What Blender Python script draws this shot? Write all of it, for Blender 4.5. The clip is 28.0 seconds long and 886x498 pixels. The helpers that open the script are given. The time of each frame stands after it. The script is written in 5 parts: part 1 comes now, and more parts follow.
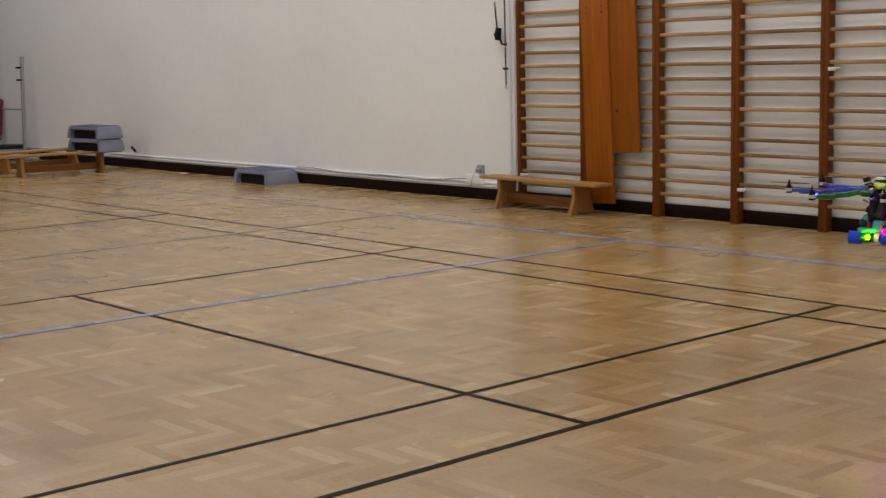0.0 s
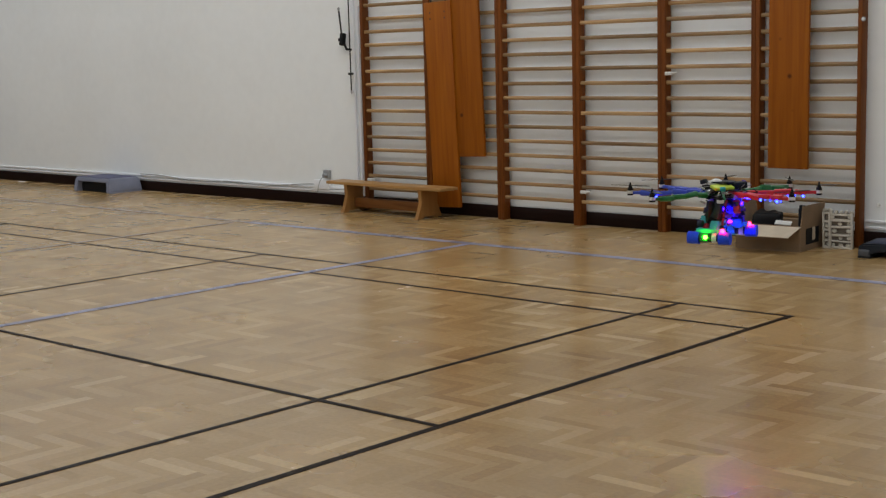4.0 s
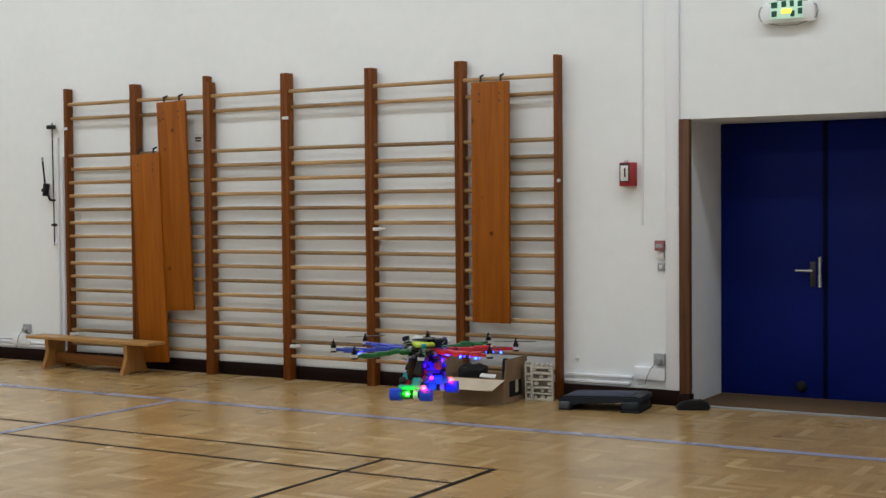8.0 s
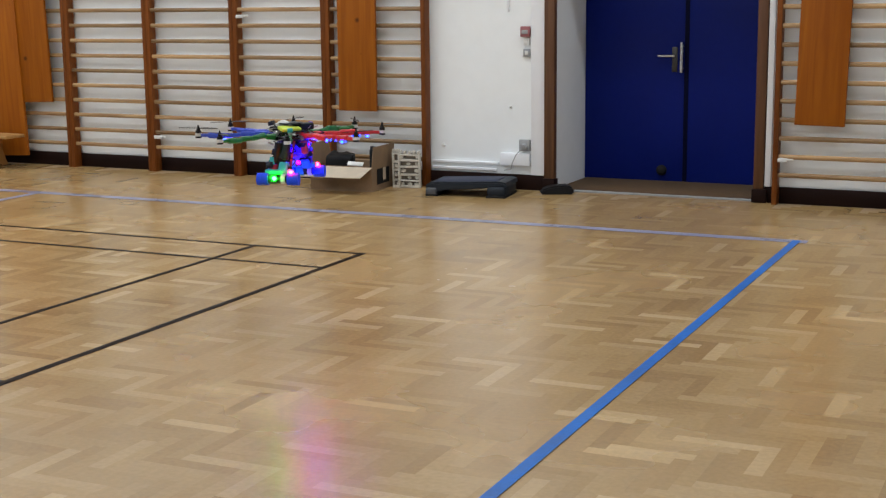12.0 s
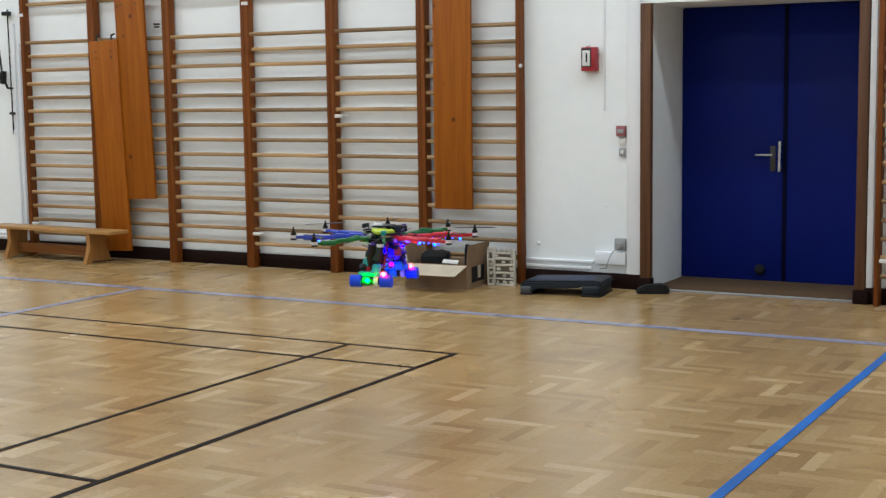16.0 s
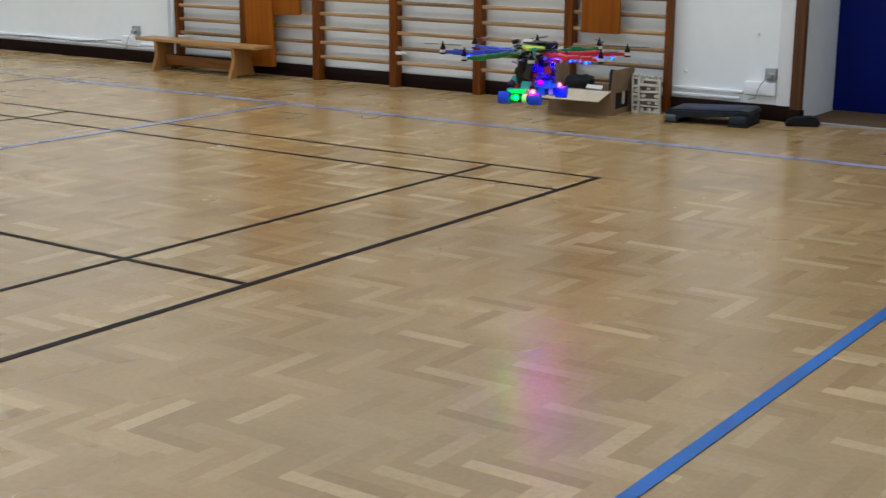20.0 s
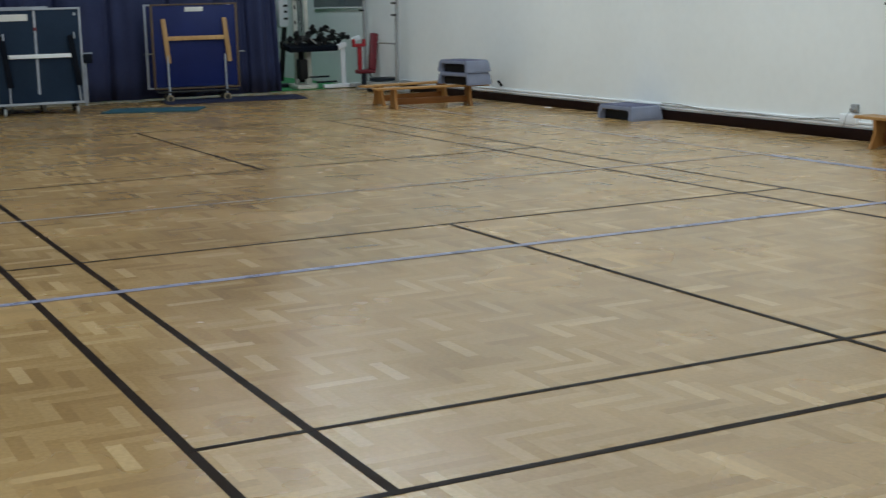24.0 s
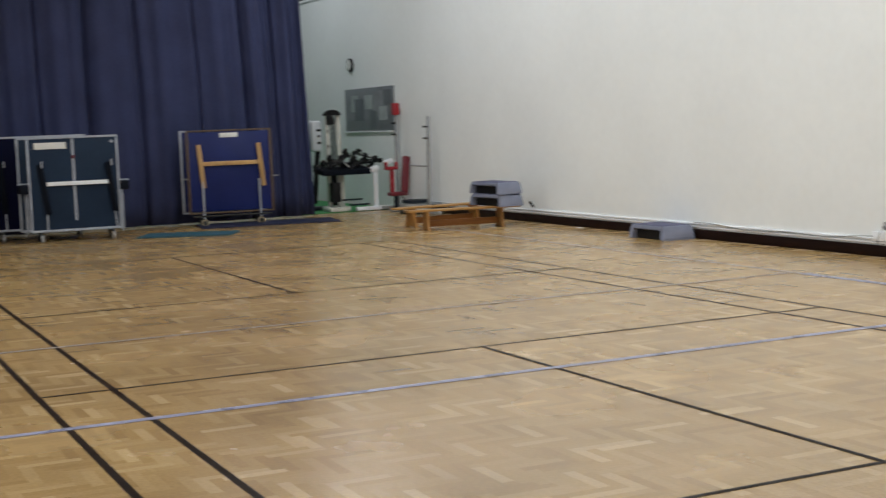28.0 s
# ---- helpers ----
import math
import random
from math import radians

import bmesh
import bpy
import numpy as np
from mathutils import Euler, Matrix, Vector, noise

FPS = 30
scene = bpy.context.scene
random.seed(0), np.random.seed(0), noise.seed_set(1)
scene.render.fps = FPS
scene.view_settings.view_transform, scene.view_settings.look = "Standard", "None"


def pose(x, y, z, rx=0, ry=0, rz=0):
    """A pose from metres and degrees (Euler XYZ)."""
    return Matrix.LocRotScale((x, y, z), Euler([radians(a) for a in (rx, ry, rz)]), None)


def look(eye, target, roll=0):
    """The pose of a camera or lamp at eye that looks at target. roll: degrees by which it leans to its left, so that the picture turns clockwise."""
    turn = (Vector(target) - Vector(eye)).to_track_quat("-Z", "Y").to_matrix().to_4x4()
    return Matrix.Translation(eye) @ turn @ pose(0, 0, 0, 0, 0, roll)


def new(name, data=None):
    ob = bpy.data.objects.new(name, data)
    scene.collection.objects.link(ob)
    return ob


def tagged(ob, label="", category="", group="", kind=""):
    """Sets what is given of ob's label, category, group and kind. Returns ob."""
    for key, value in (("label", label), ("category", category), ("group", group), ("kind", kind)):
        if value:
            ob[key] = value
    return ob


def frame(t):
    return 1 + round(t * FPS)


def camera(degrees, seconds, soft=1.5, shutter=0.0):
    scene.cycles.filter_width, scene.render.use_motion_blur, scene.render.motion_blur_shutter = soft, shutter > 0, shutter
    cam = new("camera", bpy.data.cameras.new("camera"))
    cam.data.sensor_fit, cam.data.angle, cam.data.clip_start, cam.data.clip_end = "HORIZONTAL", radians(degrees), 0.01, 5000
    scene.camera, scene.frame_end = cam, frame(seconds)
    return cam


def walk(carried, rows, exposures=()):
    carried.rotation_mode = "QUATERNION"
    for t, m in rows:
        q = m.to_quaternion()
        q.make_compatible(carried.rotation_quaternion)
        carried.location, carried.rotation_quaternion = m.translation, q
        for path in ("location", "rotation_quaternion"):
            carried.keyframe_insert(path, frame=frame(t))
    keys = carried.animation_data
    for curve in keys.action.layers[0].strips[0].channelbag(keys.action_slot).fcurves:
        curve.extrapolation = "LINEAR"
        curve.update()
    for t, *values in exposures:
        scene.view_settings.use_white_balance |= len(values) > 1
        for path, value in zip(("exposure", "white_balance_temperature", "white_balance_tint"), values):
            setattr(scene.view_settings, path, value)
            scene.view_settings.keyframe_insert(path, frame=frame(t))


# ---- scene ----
cam = camera(35.6, 28.0, soft=1.25, shutter=0.45)
PATH = [
    (0, (3.86, -7.206, 1.543), (2.368, -5.903, 1.267), -1.3),
    (0.5, (3.867, -7.206, 1.541), (2.414, -5.858, 1.273), -1.1),
    (1, (3.897, -7.238, 1.552), (2.488, -5.848, 1.268), -1.2),
    (1.5, (3.896, -7.235, 1.546), (2.492, -5.84, 1.257), -1.1),
    (2, (3.895, -7.226, 1.548), (2.501, -5.82, 1.267), -1.1),
    (2.5, (3.895, -7.23, 1.548), (2.523, -5.801, 1.272), -1.1),
    (4.5, (3.873, -7.236, 1.556), (2.549, -5.762, 1.28), -1.3),
    (5, (3.873, -7.223, 1.553), (2.571, -5.73, 1.276), -1.0),
    (5.5, (3.873, -7.23, 1.558), (2.605, -5.709, 1.276), -0.8),
    (6, (3.906, -7.184, 1.553), (2.712, -5.605, 1.267), -0.9),
    (6.5, (3.901, -7.175, 1.55), (2.772, -5.55, 1.263), -0.8),
    (7, (3.913, -7.17, 1.558), (2.828, -5.514, 1.274), -0.5),
    (7.5, (3.923, -7.172, 1.576), (2.863, -5.483, 1.427), -0.6),
    (8, (3.913, -7.177, 1.583), (2.895, -5.457, 1.518), -0.5),
    (8.5, (3.914, -7.18, 1.593), (2.927, -5.441, 1.54), -0.3),
    (9, (3.907, -7.183, 1.583), (2.967, -5.421, 1.467), -0.1),
    (9.5, (3.909, -7.182, 1.564), (2.968, -5.427, 1.385), -0.4),
    (10, (3.906, -7.183, 1.565), (2.989, -5.419, 1.35), -0.3),
    (10.5, (3.917, -7.178, 1.557), (3.01, -5.417, 1.28), -0.3),
    (11, (3.909, -7.216, 1.561), (3.056, -5.435, 1.245), -0.2),
    (11.5, (3.933, -7.212, 1.536), (3.103, -5.426, 1.185), -0.7),
    (13.5, (3.938, -7.181, 1.554), (3.0, -5.452, 1.191), -0.4),
    (14, (3.934, -7.194, 1.557), (2.941, -5.493, 1.213), -0.9),
    (14.5, (3.917, -7.176, 1.56), (2.89, -5.488, 1.25), -0.4),
    (15, (3.92, -7.177, 1.566), (2.882, -5.488, 1.297), -0.3),
    (15.5, (3.941, -7.187, 1.582), (2.932, -5.478, 1.338), -0.3),
    (16, (3.955, -7.179, 1.587), (2.983, -5.446, 1.357), -0.8),
    (16.5, (3.942, -7.172, 1.584), (3.0, -5.422, 1.358), -0.3),
    (17, (3.931, -7.153, 1.577), (3.021, -5.386, 1.355), -0.3),
    (17.5, (3.947, -7.16, 1.581), (3.058, -5.384, 1.345), -0.1),
    (18, (3.931, -7.17, 1.565), (3.034, -5.404, 1.286), 0.5),
    (18.5, (3.912, -7.176, 1.555), (2.989, -5.428, 1.255), 0.5),
    (19, (3.878, -7.182, 1.533), (2.866, -5.495, 1.173), 0.2),
    (19.5, (3.872, -7.185, 1.516), (2.805, -5.553, 1.071), 0.2),
    (20, (3.886, -7.199, 1.522), (2.776, -5.604, 1.052), 0.4),
    (20.5, (3.9, -7.232, 1.533), (2.72, -5.687, 1.063), -0.1),
    (22.5, (3.774, -7.234, 1.513), (2.288, -5.959, 1.108), -0.7),
    (23, (3.783, -7.283, 1.522), (2.175, -6.159, 1.134), -1.0),
    (23.5, (3.847, -7.335, 1.553), (2.154, -6.336, 1.181), -1.2),
    (24, (3.873, -7.377, 1.562), (2.111, -6.5, 1.206), -1.5),
    (24.5, (3.878, -7.383, 1.565), (2.085, -6.567, 1.218), -1.4),
    (25, (3.883, -7.388, 1.574), (2.051, -6.66, 1.239), -1.5),
    (25.5, (3.859, -7.387, 1.57), (2.009, -6.698, 1.249), -1.5),
    (26, (3.86, -7.397, 1.576), (1.985, -6.754, 1.304), -1.1),
    (26.5, (3.868, -7.4, 1.582), (1.981, -6.768, 1.387), -1.5),
    (27, (3.881, -7.414, 1.588), (2.002, -6.75, 1.42), -2.0),
    (27.5, (3.878, -7.401, 1.588), (2.022, -6.675, 1.416), -2.0),
    (28, (3.879, -7.377, 1.586), (2.078, -6.528, 1.403), -2.2),
]
# the clip's own exposure and white balance: seconds, stops, kelvin, tint
EXPOSURES = [
    (0, -0.29, 7100, 20), (2, -0.3, 6800, 16), (5, -0.31, 6500, 13), (7, -0.03, 6400, 12), (8, -0.08, 6450, 11), (9, -0.03, 6800, 14), (10, 0.12, 6950, 16),
    (11, 0.34, 6650, 15), (14, 0.34, 6020, 10), (16, 0.33, 6130, 9), (18, 0.33, 6200, 10), (19, 0.26, 6000, 10), (20, 0.1, 5980, 10), (23, -0.07, 5800, 3), (24, -0.06, 5950, 4),
    (25, -0.06, 6400, 8), (26, -0.04, 6550, 9), (27, 0.26, 6450, 12), (28, 0.21, 6550, 12),
]
walk(cam, [(t, look(eye, target, roll)) for t, eye, target, roll in PATH], EXPOSURES)

# ---- world and light ----
world = bpy.data.worlds.new("world")
scene.world = world
world.use_nodes = True
world.node_tree.nodes["Background"].inputs[0].default_value = (0.8, 0.85, 0.9, 1)
world.node_tree.nodes["Background"].inputs[1].default_value = 0.02

CEILING = 6.34
WALL = 2.95
# rows of fluorescent tubes hanging along the hall: place across, ends, watts for each metre
LAMP_ROWS = ((0.85, -18.6, 8.0, 13.6), (-1.6, -17.0, 6.0, 8.6), (-8.6, -14.0, 4.0, 21.8), (1.0, -24.6, -20.4, 12.5))


def strip_light(y, x0, x1, watts):
    lamp = bpy.data.lights.new("tube_row", "AREA")
    lamp.shape, lamp.size, lamp.size_y = "RECTANGLE", x1 - x0, 0.4
    lamp.energy, lamp.color = watts * (x1 - x0), (0.93, 1.0, 1.03)
    ob = new("tube_row", lamp)
    ob.matrix_world = pose((x0 + x1) / 2, y, CEILING - 0.58)
    return ob


for row in LAMP_ROWS:
    strip_light(*row)

# ---- materials ----


def material(name, color, rough=0.5, metal=0.0, vary=0.08, scale=6.0, bump=0.0, bump_scale=60.0, coat=0.0, fine=0.04, spec=0.5):
    """A procedural surface: base colour varied at two scales, with fine relief."""
    m = bpy.data.materials.new(name)
    m.use_nodes = True
    nt = m.node_tree
    b = nt.nodes["Principled BSDF"]
    b.inputs["Metallic"].default_value = metal
    b.inputs["Coat Weight"].default_value = coat
    b.inputs["Specular IOR Level"].default_value = spec
    tc = nt.nodes.new("ShaderNodeTexCoord")
    n1 = nt.nodes.new("ShaderNodeTexNoise")
    n1.inputs["Scale"].default_value, n1.inputs["Detail"].default_value = scale, 5
    n2 = nt.nodes.new("ShaderNodeTexNoise")
    n2.inputs["Scale"].default_value, n2.inputs["Detail"].default_value = scale * 12, 3
    for n in (n1, n2):
        nt.links.new(tc.outputs["Object"], n.inputs["Vector"])
    prev = None
    for n, amount in ((n1, vary), (n2, fine)):
        r = nt.nodes.new("ShaderNodeMapRange")
        r.inputs["From Min"].default_value, r.inputs["From Max"].default_value = 0.3, 0.7
        r.inputs["To Min"].default_value, r.inputs["To Max"].default_value = 1 - amount, 1 + amount
        nt.links.new(n.outputs["Fac"], r.inputs["Value"])
        if prev is None:
            prev = r.outputs[0]
        else:
            mu = nt.nodes.new("ShaderNodeMath")
            mu.operation = "MULTIPLY"
            nt.links.new(prev, mu.inputs[0])
            nt.links.new(r.outputs[0], mu.inputs[1])
            prev = mu.outputs[0]
    hs = nt.nodes.new("ShaderNodeHueSaturation")
    hs.inputs["Color"].default_value = (*color, 1)
    nt.links.new(prev, hs.inputs["Value"])
    nt.links.new(hs.outputs[0], b.inputs["Base Color"])
    rr = nt.nodes.new("ShaderNodeMapRange")
    rr.inputs["From Min"].default_value, rr.inputs["From Max"].default_value = 0.3, 0.7
    rr.inputs["To Min"].default_value, rr.inputs["To Max"].default_value = max(rough - 0.08, 0.02), min(rough + 0.08, 1)
    nt.links.new(n1.outputs["Fac"], rr.inputs["Value"])
    nt.links.new(rr.outputs[0], b.inputs["Roughness"])
    if bump:
        n3 = nt.nodes.new("ShaderNodeTexNoise")
        n3.inputs["Scale"].default_value, n3.inputs["Detail"].default_value = bump_scale, 4
        nt.links.new(tc.outputs["Object"], n3.inputs["Vector"])
        bp = nt.nodes.new("ShaderNodeBump")
        bp.inputs["Strength"].default_value, bp.inputs["Distance"].default_value = bump, 0.004
        nt.links.new(n3.outputs["Fac"], bp.inputs["Height"])
        nt.links.new(bp.outputs[0], b.inputs["Normal"])
    return m


def wood(name, dark, light, axis=2, rough=0.4, grain=7.0, coat=0.2, knots=0.0, spread=0.14, spec=0.2):
    """Varnished timber with grain along one axis, and a tone of its own for each object."""
    m = bpy.data.materials.new(name)
    m.use_nodes = True
    nt = m.node_tree
    b = nt.nodes["Principled BSDF"]
    b.inputs["Coat Weight"].default_value, b.inputs["Coat Roughness"].default_value = coat, 0.25
    b.inputs["Specular IOR Level"].default_value = spec
    tc = nt.nodes.new("ShaderNodeTexCoord")
    mp = nt.nodes.new("ShaderNodeMapping")
    s = [grain * 4, grain * 4, grain * 4]
    s[axis] = grain * 0.22
    mp.inputs["Scale"].default_value = s
    nt.links.new(tc.outputs["Object"], mp.inputs["Vector"])
    info = nt.nodes.new("ShaderNodeObjectInfo")
    add = nt.nodes.new("ShaderNodeVectorMath")
    add.operation = "ADD"
    sc = nt.nodes.new("ShaderNodeMath")
    sc.operation = "MULTIPLY"
    sc.inputs[1].default_value = 37.0
    nt.links.new(info.outputs["Random"], sc.inputs[0])
    nt.links.new(mp.outputs[0], add.inputs[0])
    nt.links.new(sc.outputs[0], add.inputs[1])
    n = nt.nodes.new("ShaderNodeTexNoise")
    n.inputs["Scale"].default_value, n.inputs["Detail"].default_value, n.inputs["Distortion"].default_value = 1.0, 6, 0.6
    nt.links.new(add.outputs[0], n.inputs["Vector"])
    ramp = nt.nodes.new("ShaderNodeValToRGB")
    ramp.color_ramp.elements[0].position, ramp.color_ramp.elements[1].position = 0.32, 0.7
    ramp.color_ramp.elements[0].color, ramp.color_ramp.elements[1].color = (*dark, 1), (*light, 1)
    nt.links.new(n.outputs["Fac"], ramp.inputs[0])
    hs = nt.nodes.new("ShaderNodeHueSaturation")
    rg = nt.nodes.new("ShaderNodeMapRange")
    rg.inputs["To Min"].default_value, rg.inputs["To Max"].default_value = 1 - spread, 1 + spread
    nt.links.new(info.outputs["Random"], rg.inputs["Value"])
    nt.links.new(rg.outputs[0], hs.inputs["Value"])
    nt.links.new(ramp.outputs[0], hs.inputs["Color"])
    if knots:
        vo = nt.nodes.new("ShaderNodeTexVoronoi")
        vo.inputs["Scale"].default_value = 4.5
        shift = nt.nodes.new("ShaderNodeVectorMath")
        shift.operation = "ADD"
        nt.links.new(tc.outputs["Object"], shift.inputs[0])
        nt.links.new(sc.outputs[0], shift.inputs[1])
        nt.links.new(shift.outputs[0], vo.inputs["Vector"])
        spot = nt.nodes.new("ShaderNodeMapRange")
        spot.inputs["From Min"].default_value, spot.inputs["From Max"].default_value = 0.05, 0.12
        spot.inputs["To Min"].default_value, spot.inputs["To Max"].default_value = knots, 0.0
        nt.links.new(vo.outputs["Distance"], spot.inputs["Value"])
        mx = nt.nodes.new("ShaderNodeMixRGB")
        mx.inputs[2].default_value = (dark[0] * 0.35, dark[1] * 0.3, dark[2] * 0.3, 1)
        nt.links.new(spot.outputs[0], mx.inputs[0])
        nt.links.new(hs.outputs[0], mx.inputs[1])
        nt.links.new(mx.outputs[0], b.inputs["Base Color"])
    else:
        nt.links.new(hs.outputs[0], b.inputs["Base Color"])
    b.inputs["Roughness"].default_value = rough
    bp = nt.nodes.new("ShaderNodeBump")
    bp.inputs["Strength"].default_value, bp.inputs["Distance"].default_value = 0.15, 0.002
    nt.links.new(n.outputs["Fac"], bp.inputs["Height"])
    nt.links.new(bp.outputs[0], b.inputs["Normal"])
    return m


def glow(name, color, strength):
    m = bpy.data.materials.new(name)
    m.use_nodes = True
    b = m.node_tree.nodes["Principled BSDF"]
    b.inputs["Base Color"].default_value = (*color, 1)
    b.inputs["Emission Color"].default_value = (*color, 1)
    b.inputs["Emission Strength"].default_value = strength
    return m


def parquet(name):
    """Lacquered oak blocks, each with its own tone."""
    m = bpy.data.materials.new(name)
    m.use_nodes = True
    nt = m.node_tree
    b = nt.nodes["Principled BSDF"]
    geo, info, tc = nt.nodes.new("ShaderNodeNewGeometry"), nt.nodes.new("ShaderNodeObjectInfo"), nt.nodes.new("ShaderNodeTexCoord")
    add = nt.nodes.new("ShaderNodeMath")
    add.operation = "ADD"
    nt.links.new(geo.outputs["Random Per Island"], add.inputs[0])
    nt.links.new(info.outputs["Random"], add.inputs[1])
    fr = nt.nodes.new("ShaderNodeMath")
    fr.operation = "FRACT"
    nt.links.new(add.outputs[0], fr.inputs[0])
    ramp = nt.nodes.new("ShaderNodeValToRGB")
    e = ramp.color_ramp.elements
    e[0].position, e[0].color = 0.0, (0.328, 0.202, 0.079, 1)
    e[1].position, e[1].color = 1.0, (0.56, 0.394, 0.196, 1)
    for at, c in ((0.12, (0.364, 0.229, 0.091)), (0.45, (0.396, 0.253, 0.103)), (0.8, (0.428, 0.28, 0.118)), (0.93, (0.478, 0.324, 0.146))):
        k = e.new(at)
        k.color = (*c, 1)
    nt.links.new(fr.outputs[0], ramp.inputs[0])
    big = nt.nodes.new("ShaderNodeTexNoise")
    big.inputs["Scale"].default_value, big.inputs["Detail"].default_value = 0.9, 4
    fine = nt.nodes.new("ShaderNodeTexNoise")
    fine.inputs["Scale"].default_value, fine.inputs["Detail"].default_value = 45.0, 5
    for n in (big, fine):
        nt.links.new(geo.outputs["Position"], n.inputs["Vector"])
    prev = None
    for n, amount in ((big, 0.10), (fine, 0.09)):
        r = nt.nodes.new("ShaderNodeMapRange")
        r.inputs["From Min"].default_value, r.inputs["From Max"].default_value = 0.3, 0.7
        r.inputs["To Min"].default_value, r.inputs["To Max"].default_value = 1 - amount, 1 + amount
        nt.links.new(n.outputs["Fac"], r.inputs["Value"])
        if prev is None:
            prev = r.outputs[0]
        else:
            mu = nt.nodes.new("ShaderNodeMath")
            mu.operation = "MULTIPLY"
            nt.links.new(prev, mu.inputs[0])
            nt.links.new(r.outputs[0], mu.inputs[1])
            prev = mu.outputs[0]
    hs = nt.nodes.new("ShaderNodeHueSaturation")
    nt.links.new(prev, hs.inputs["Value"])
    nt.links.new(ramp.outputs[0], hs.inputs["Color"])
    nt.links.new(hs.outputs[0], b.inputs["Base Color"])
    b.inputs["Specular IOR Level"].default_value = 0.75
    rr = nt.nodes.new("ShaderNodeMapRange")
    rr.inputs["From Min"].default_value, rr.inputs["From Max"].default_value = 0.3, 0.7
    rr.inputs["To Min"].default_value, rr.inputs["To Max"].default_value = 0.2, 0.3
    nt.links.new(big.outputs["Fac"], rr.inputs["Value"])
    nt.links.new(rr.outputs[0], b.inputs["Roughness"])
    bp = nt.nodes.new("ShaderNodeBump")
    bp.inputs["Strength"].default_value, bp.inputs["Distance"].default_value = 0.12, 0.001
    nt.links.new(fine.outputs["Fac"], bp.inputs["Height"])
    nt.links.new(bp.outputs[0], b.inputs["Normal"])
    return m


WHITE_WALL = material("white_wall_paint", (0.86, 0.89, 0.90), 0.75, vary=0.025, scale=0.8, bump=0.12, bump_scale=90, fine=0.012)
WHITE_TRIM = material("white_gloss_paint", (0.86, 0.88, 0.92), 0.45, vary=0.02, scale=1, fine=0.006)
CEIL = material("ceiling_paint", (0.72, 0.71, 0.68), 0.9, vary=0.03, scale=1)
SKIRT = material("dark_brown_skirting", (0.013, 0.005, 0.0035), 0.55, spec=0.1, vary=0.15, scale=4)
JAMB = wood("brown_door_lining", (0.075, 0.032, 0.014), (0.125, 0.056, 0.025), 2, 0.45)
PARQUET = parquet("oak_parquet_lacquer")
SUBFLOOR = material("parquet_bed", (0.30, 0.2, 0.105), 0.7)
BLACK_LINE = material("black_court_paint", (0.018, 0.0112, 0.0085), 0.45, vary=0.25, scale=5, spec=0.04)
FADED_BLUE = material("faded_blue_paint", (0.29, 0.295, 0.42), 0.3, spec=0.4, vary=0.26, scale=3, fine=0.1)
SIDE_BLUE = material("side_line_blue_paint", (0.2, 0.26, 0.54), 0.35, spec=0.3, vary=0.2, scale=3)
WORN_BLUE = material("worn_blue_paint", (0.35, 0.29, 0.27), 0.3, spec=0.4, vary=0.2, scale=3)
BLUE_LINE = material("blue_court_tape", (0.028, 0.15, 0.5), 0.42, spec=0.2, vary=0.2, scale=4, fine=0.1)
BAR_WOOD = wood("reddish_upright_wood", (0.125, 0.034, 0.004), (0.205, 0.06, 0.008), 2, 0.55, coat=0.03)
RUNG_WOOD = wood("worn_rung_wood", (0.22, 0.12, 0.05), (0.46, 0.3, 0.14), 0, 0.34, coat=0.4, spread=0.35, spec=0.35)
PLANK_WOOD = wood("orange_varnished_pine", (0.24, 0.062, 0.0022), (0.34, 0.103, 0.0045), 2, 0.5, 5.0, coat=0.04, knots=0.95)
BENCH_WOOD = wood("honey_bench_wood", (0.31, 0.16, 0.05), (0.46, 0.26, 0.095), 0, 0.42, coat=0.1)
BENCH_BEAM = wood("reddish_bench_beam", (0.17, 0.06, 0.014), (0.25, 0.1, 0.026), 0, 0.5, coat=0.04)
BENCH_LEG = wood("honey_bench_leg", (0.28, 0.13, 0.035), (0.4, 0.2, 0.062), 2, 0.45, 3.0, coat=0.06)
DOOR_BLUE = material("blue_door_paint", (0.003, 0.011, 0.145), 0.5, spec=0.12, vary=0.1, scale=2, bump=0.05)
STEEL = material("brushed_steel", (0.6, 0.6, 0.58), 0.3, 1.0)
DARK_METAL = material("dark_metal", (0.05, 0.05, 0.05), 0.4, 0.8)
BLACK = material("black_rubber", (0.012, 0.012, 0.013), 0.65, vary=0.2, spec=0.2)
CHARCOAL = material("charcoal_plastic", (0.013, 0.018, 0.026), 0.5, spec=0.25, vary=0.12)
GREY_STEP = material("grey_blue_plastic", (0.215, 0.235, 0.32), 0.5, vary=0.1)
GREY_TREAD = material("lavender_grey_tread", (0.1, 0.105, 0.185), 0.75, vary=0.15)
DARK_STEP = material("dark_blue_tread", (0.035, 0.042, 0.075), 0.8, vary=0.15)
CARD = material("brown_cardboard", (0.25, 0.165, 0.095), 0.8, vary=0.14, scale=8, bump=0.1)
CARD_IN = material("pale_cardboard", (0.55, 0.47, 0.36), 0.8, vary=0.1, scale=8)
PULP = material("white_moulded_pulp", (0.6, 0.57, 0.5), 0.85, vary=0.15, scale=14, bump=0.3)
RED = material("red_plastic", (0.33, 0.013, 0.022), 0.45)
DULL_RED = material("dull_red_plastic", (0.3, 0.1, 0.11), 0.5)
GREY_PLASTIC = material("grey_plastic", (0.32, 0.33, 0.34), 0.45)
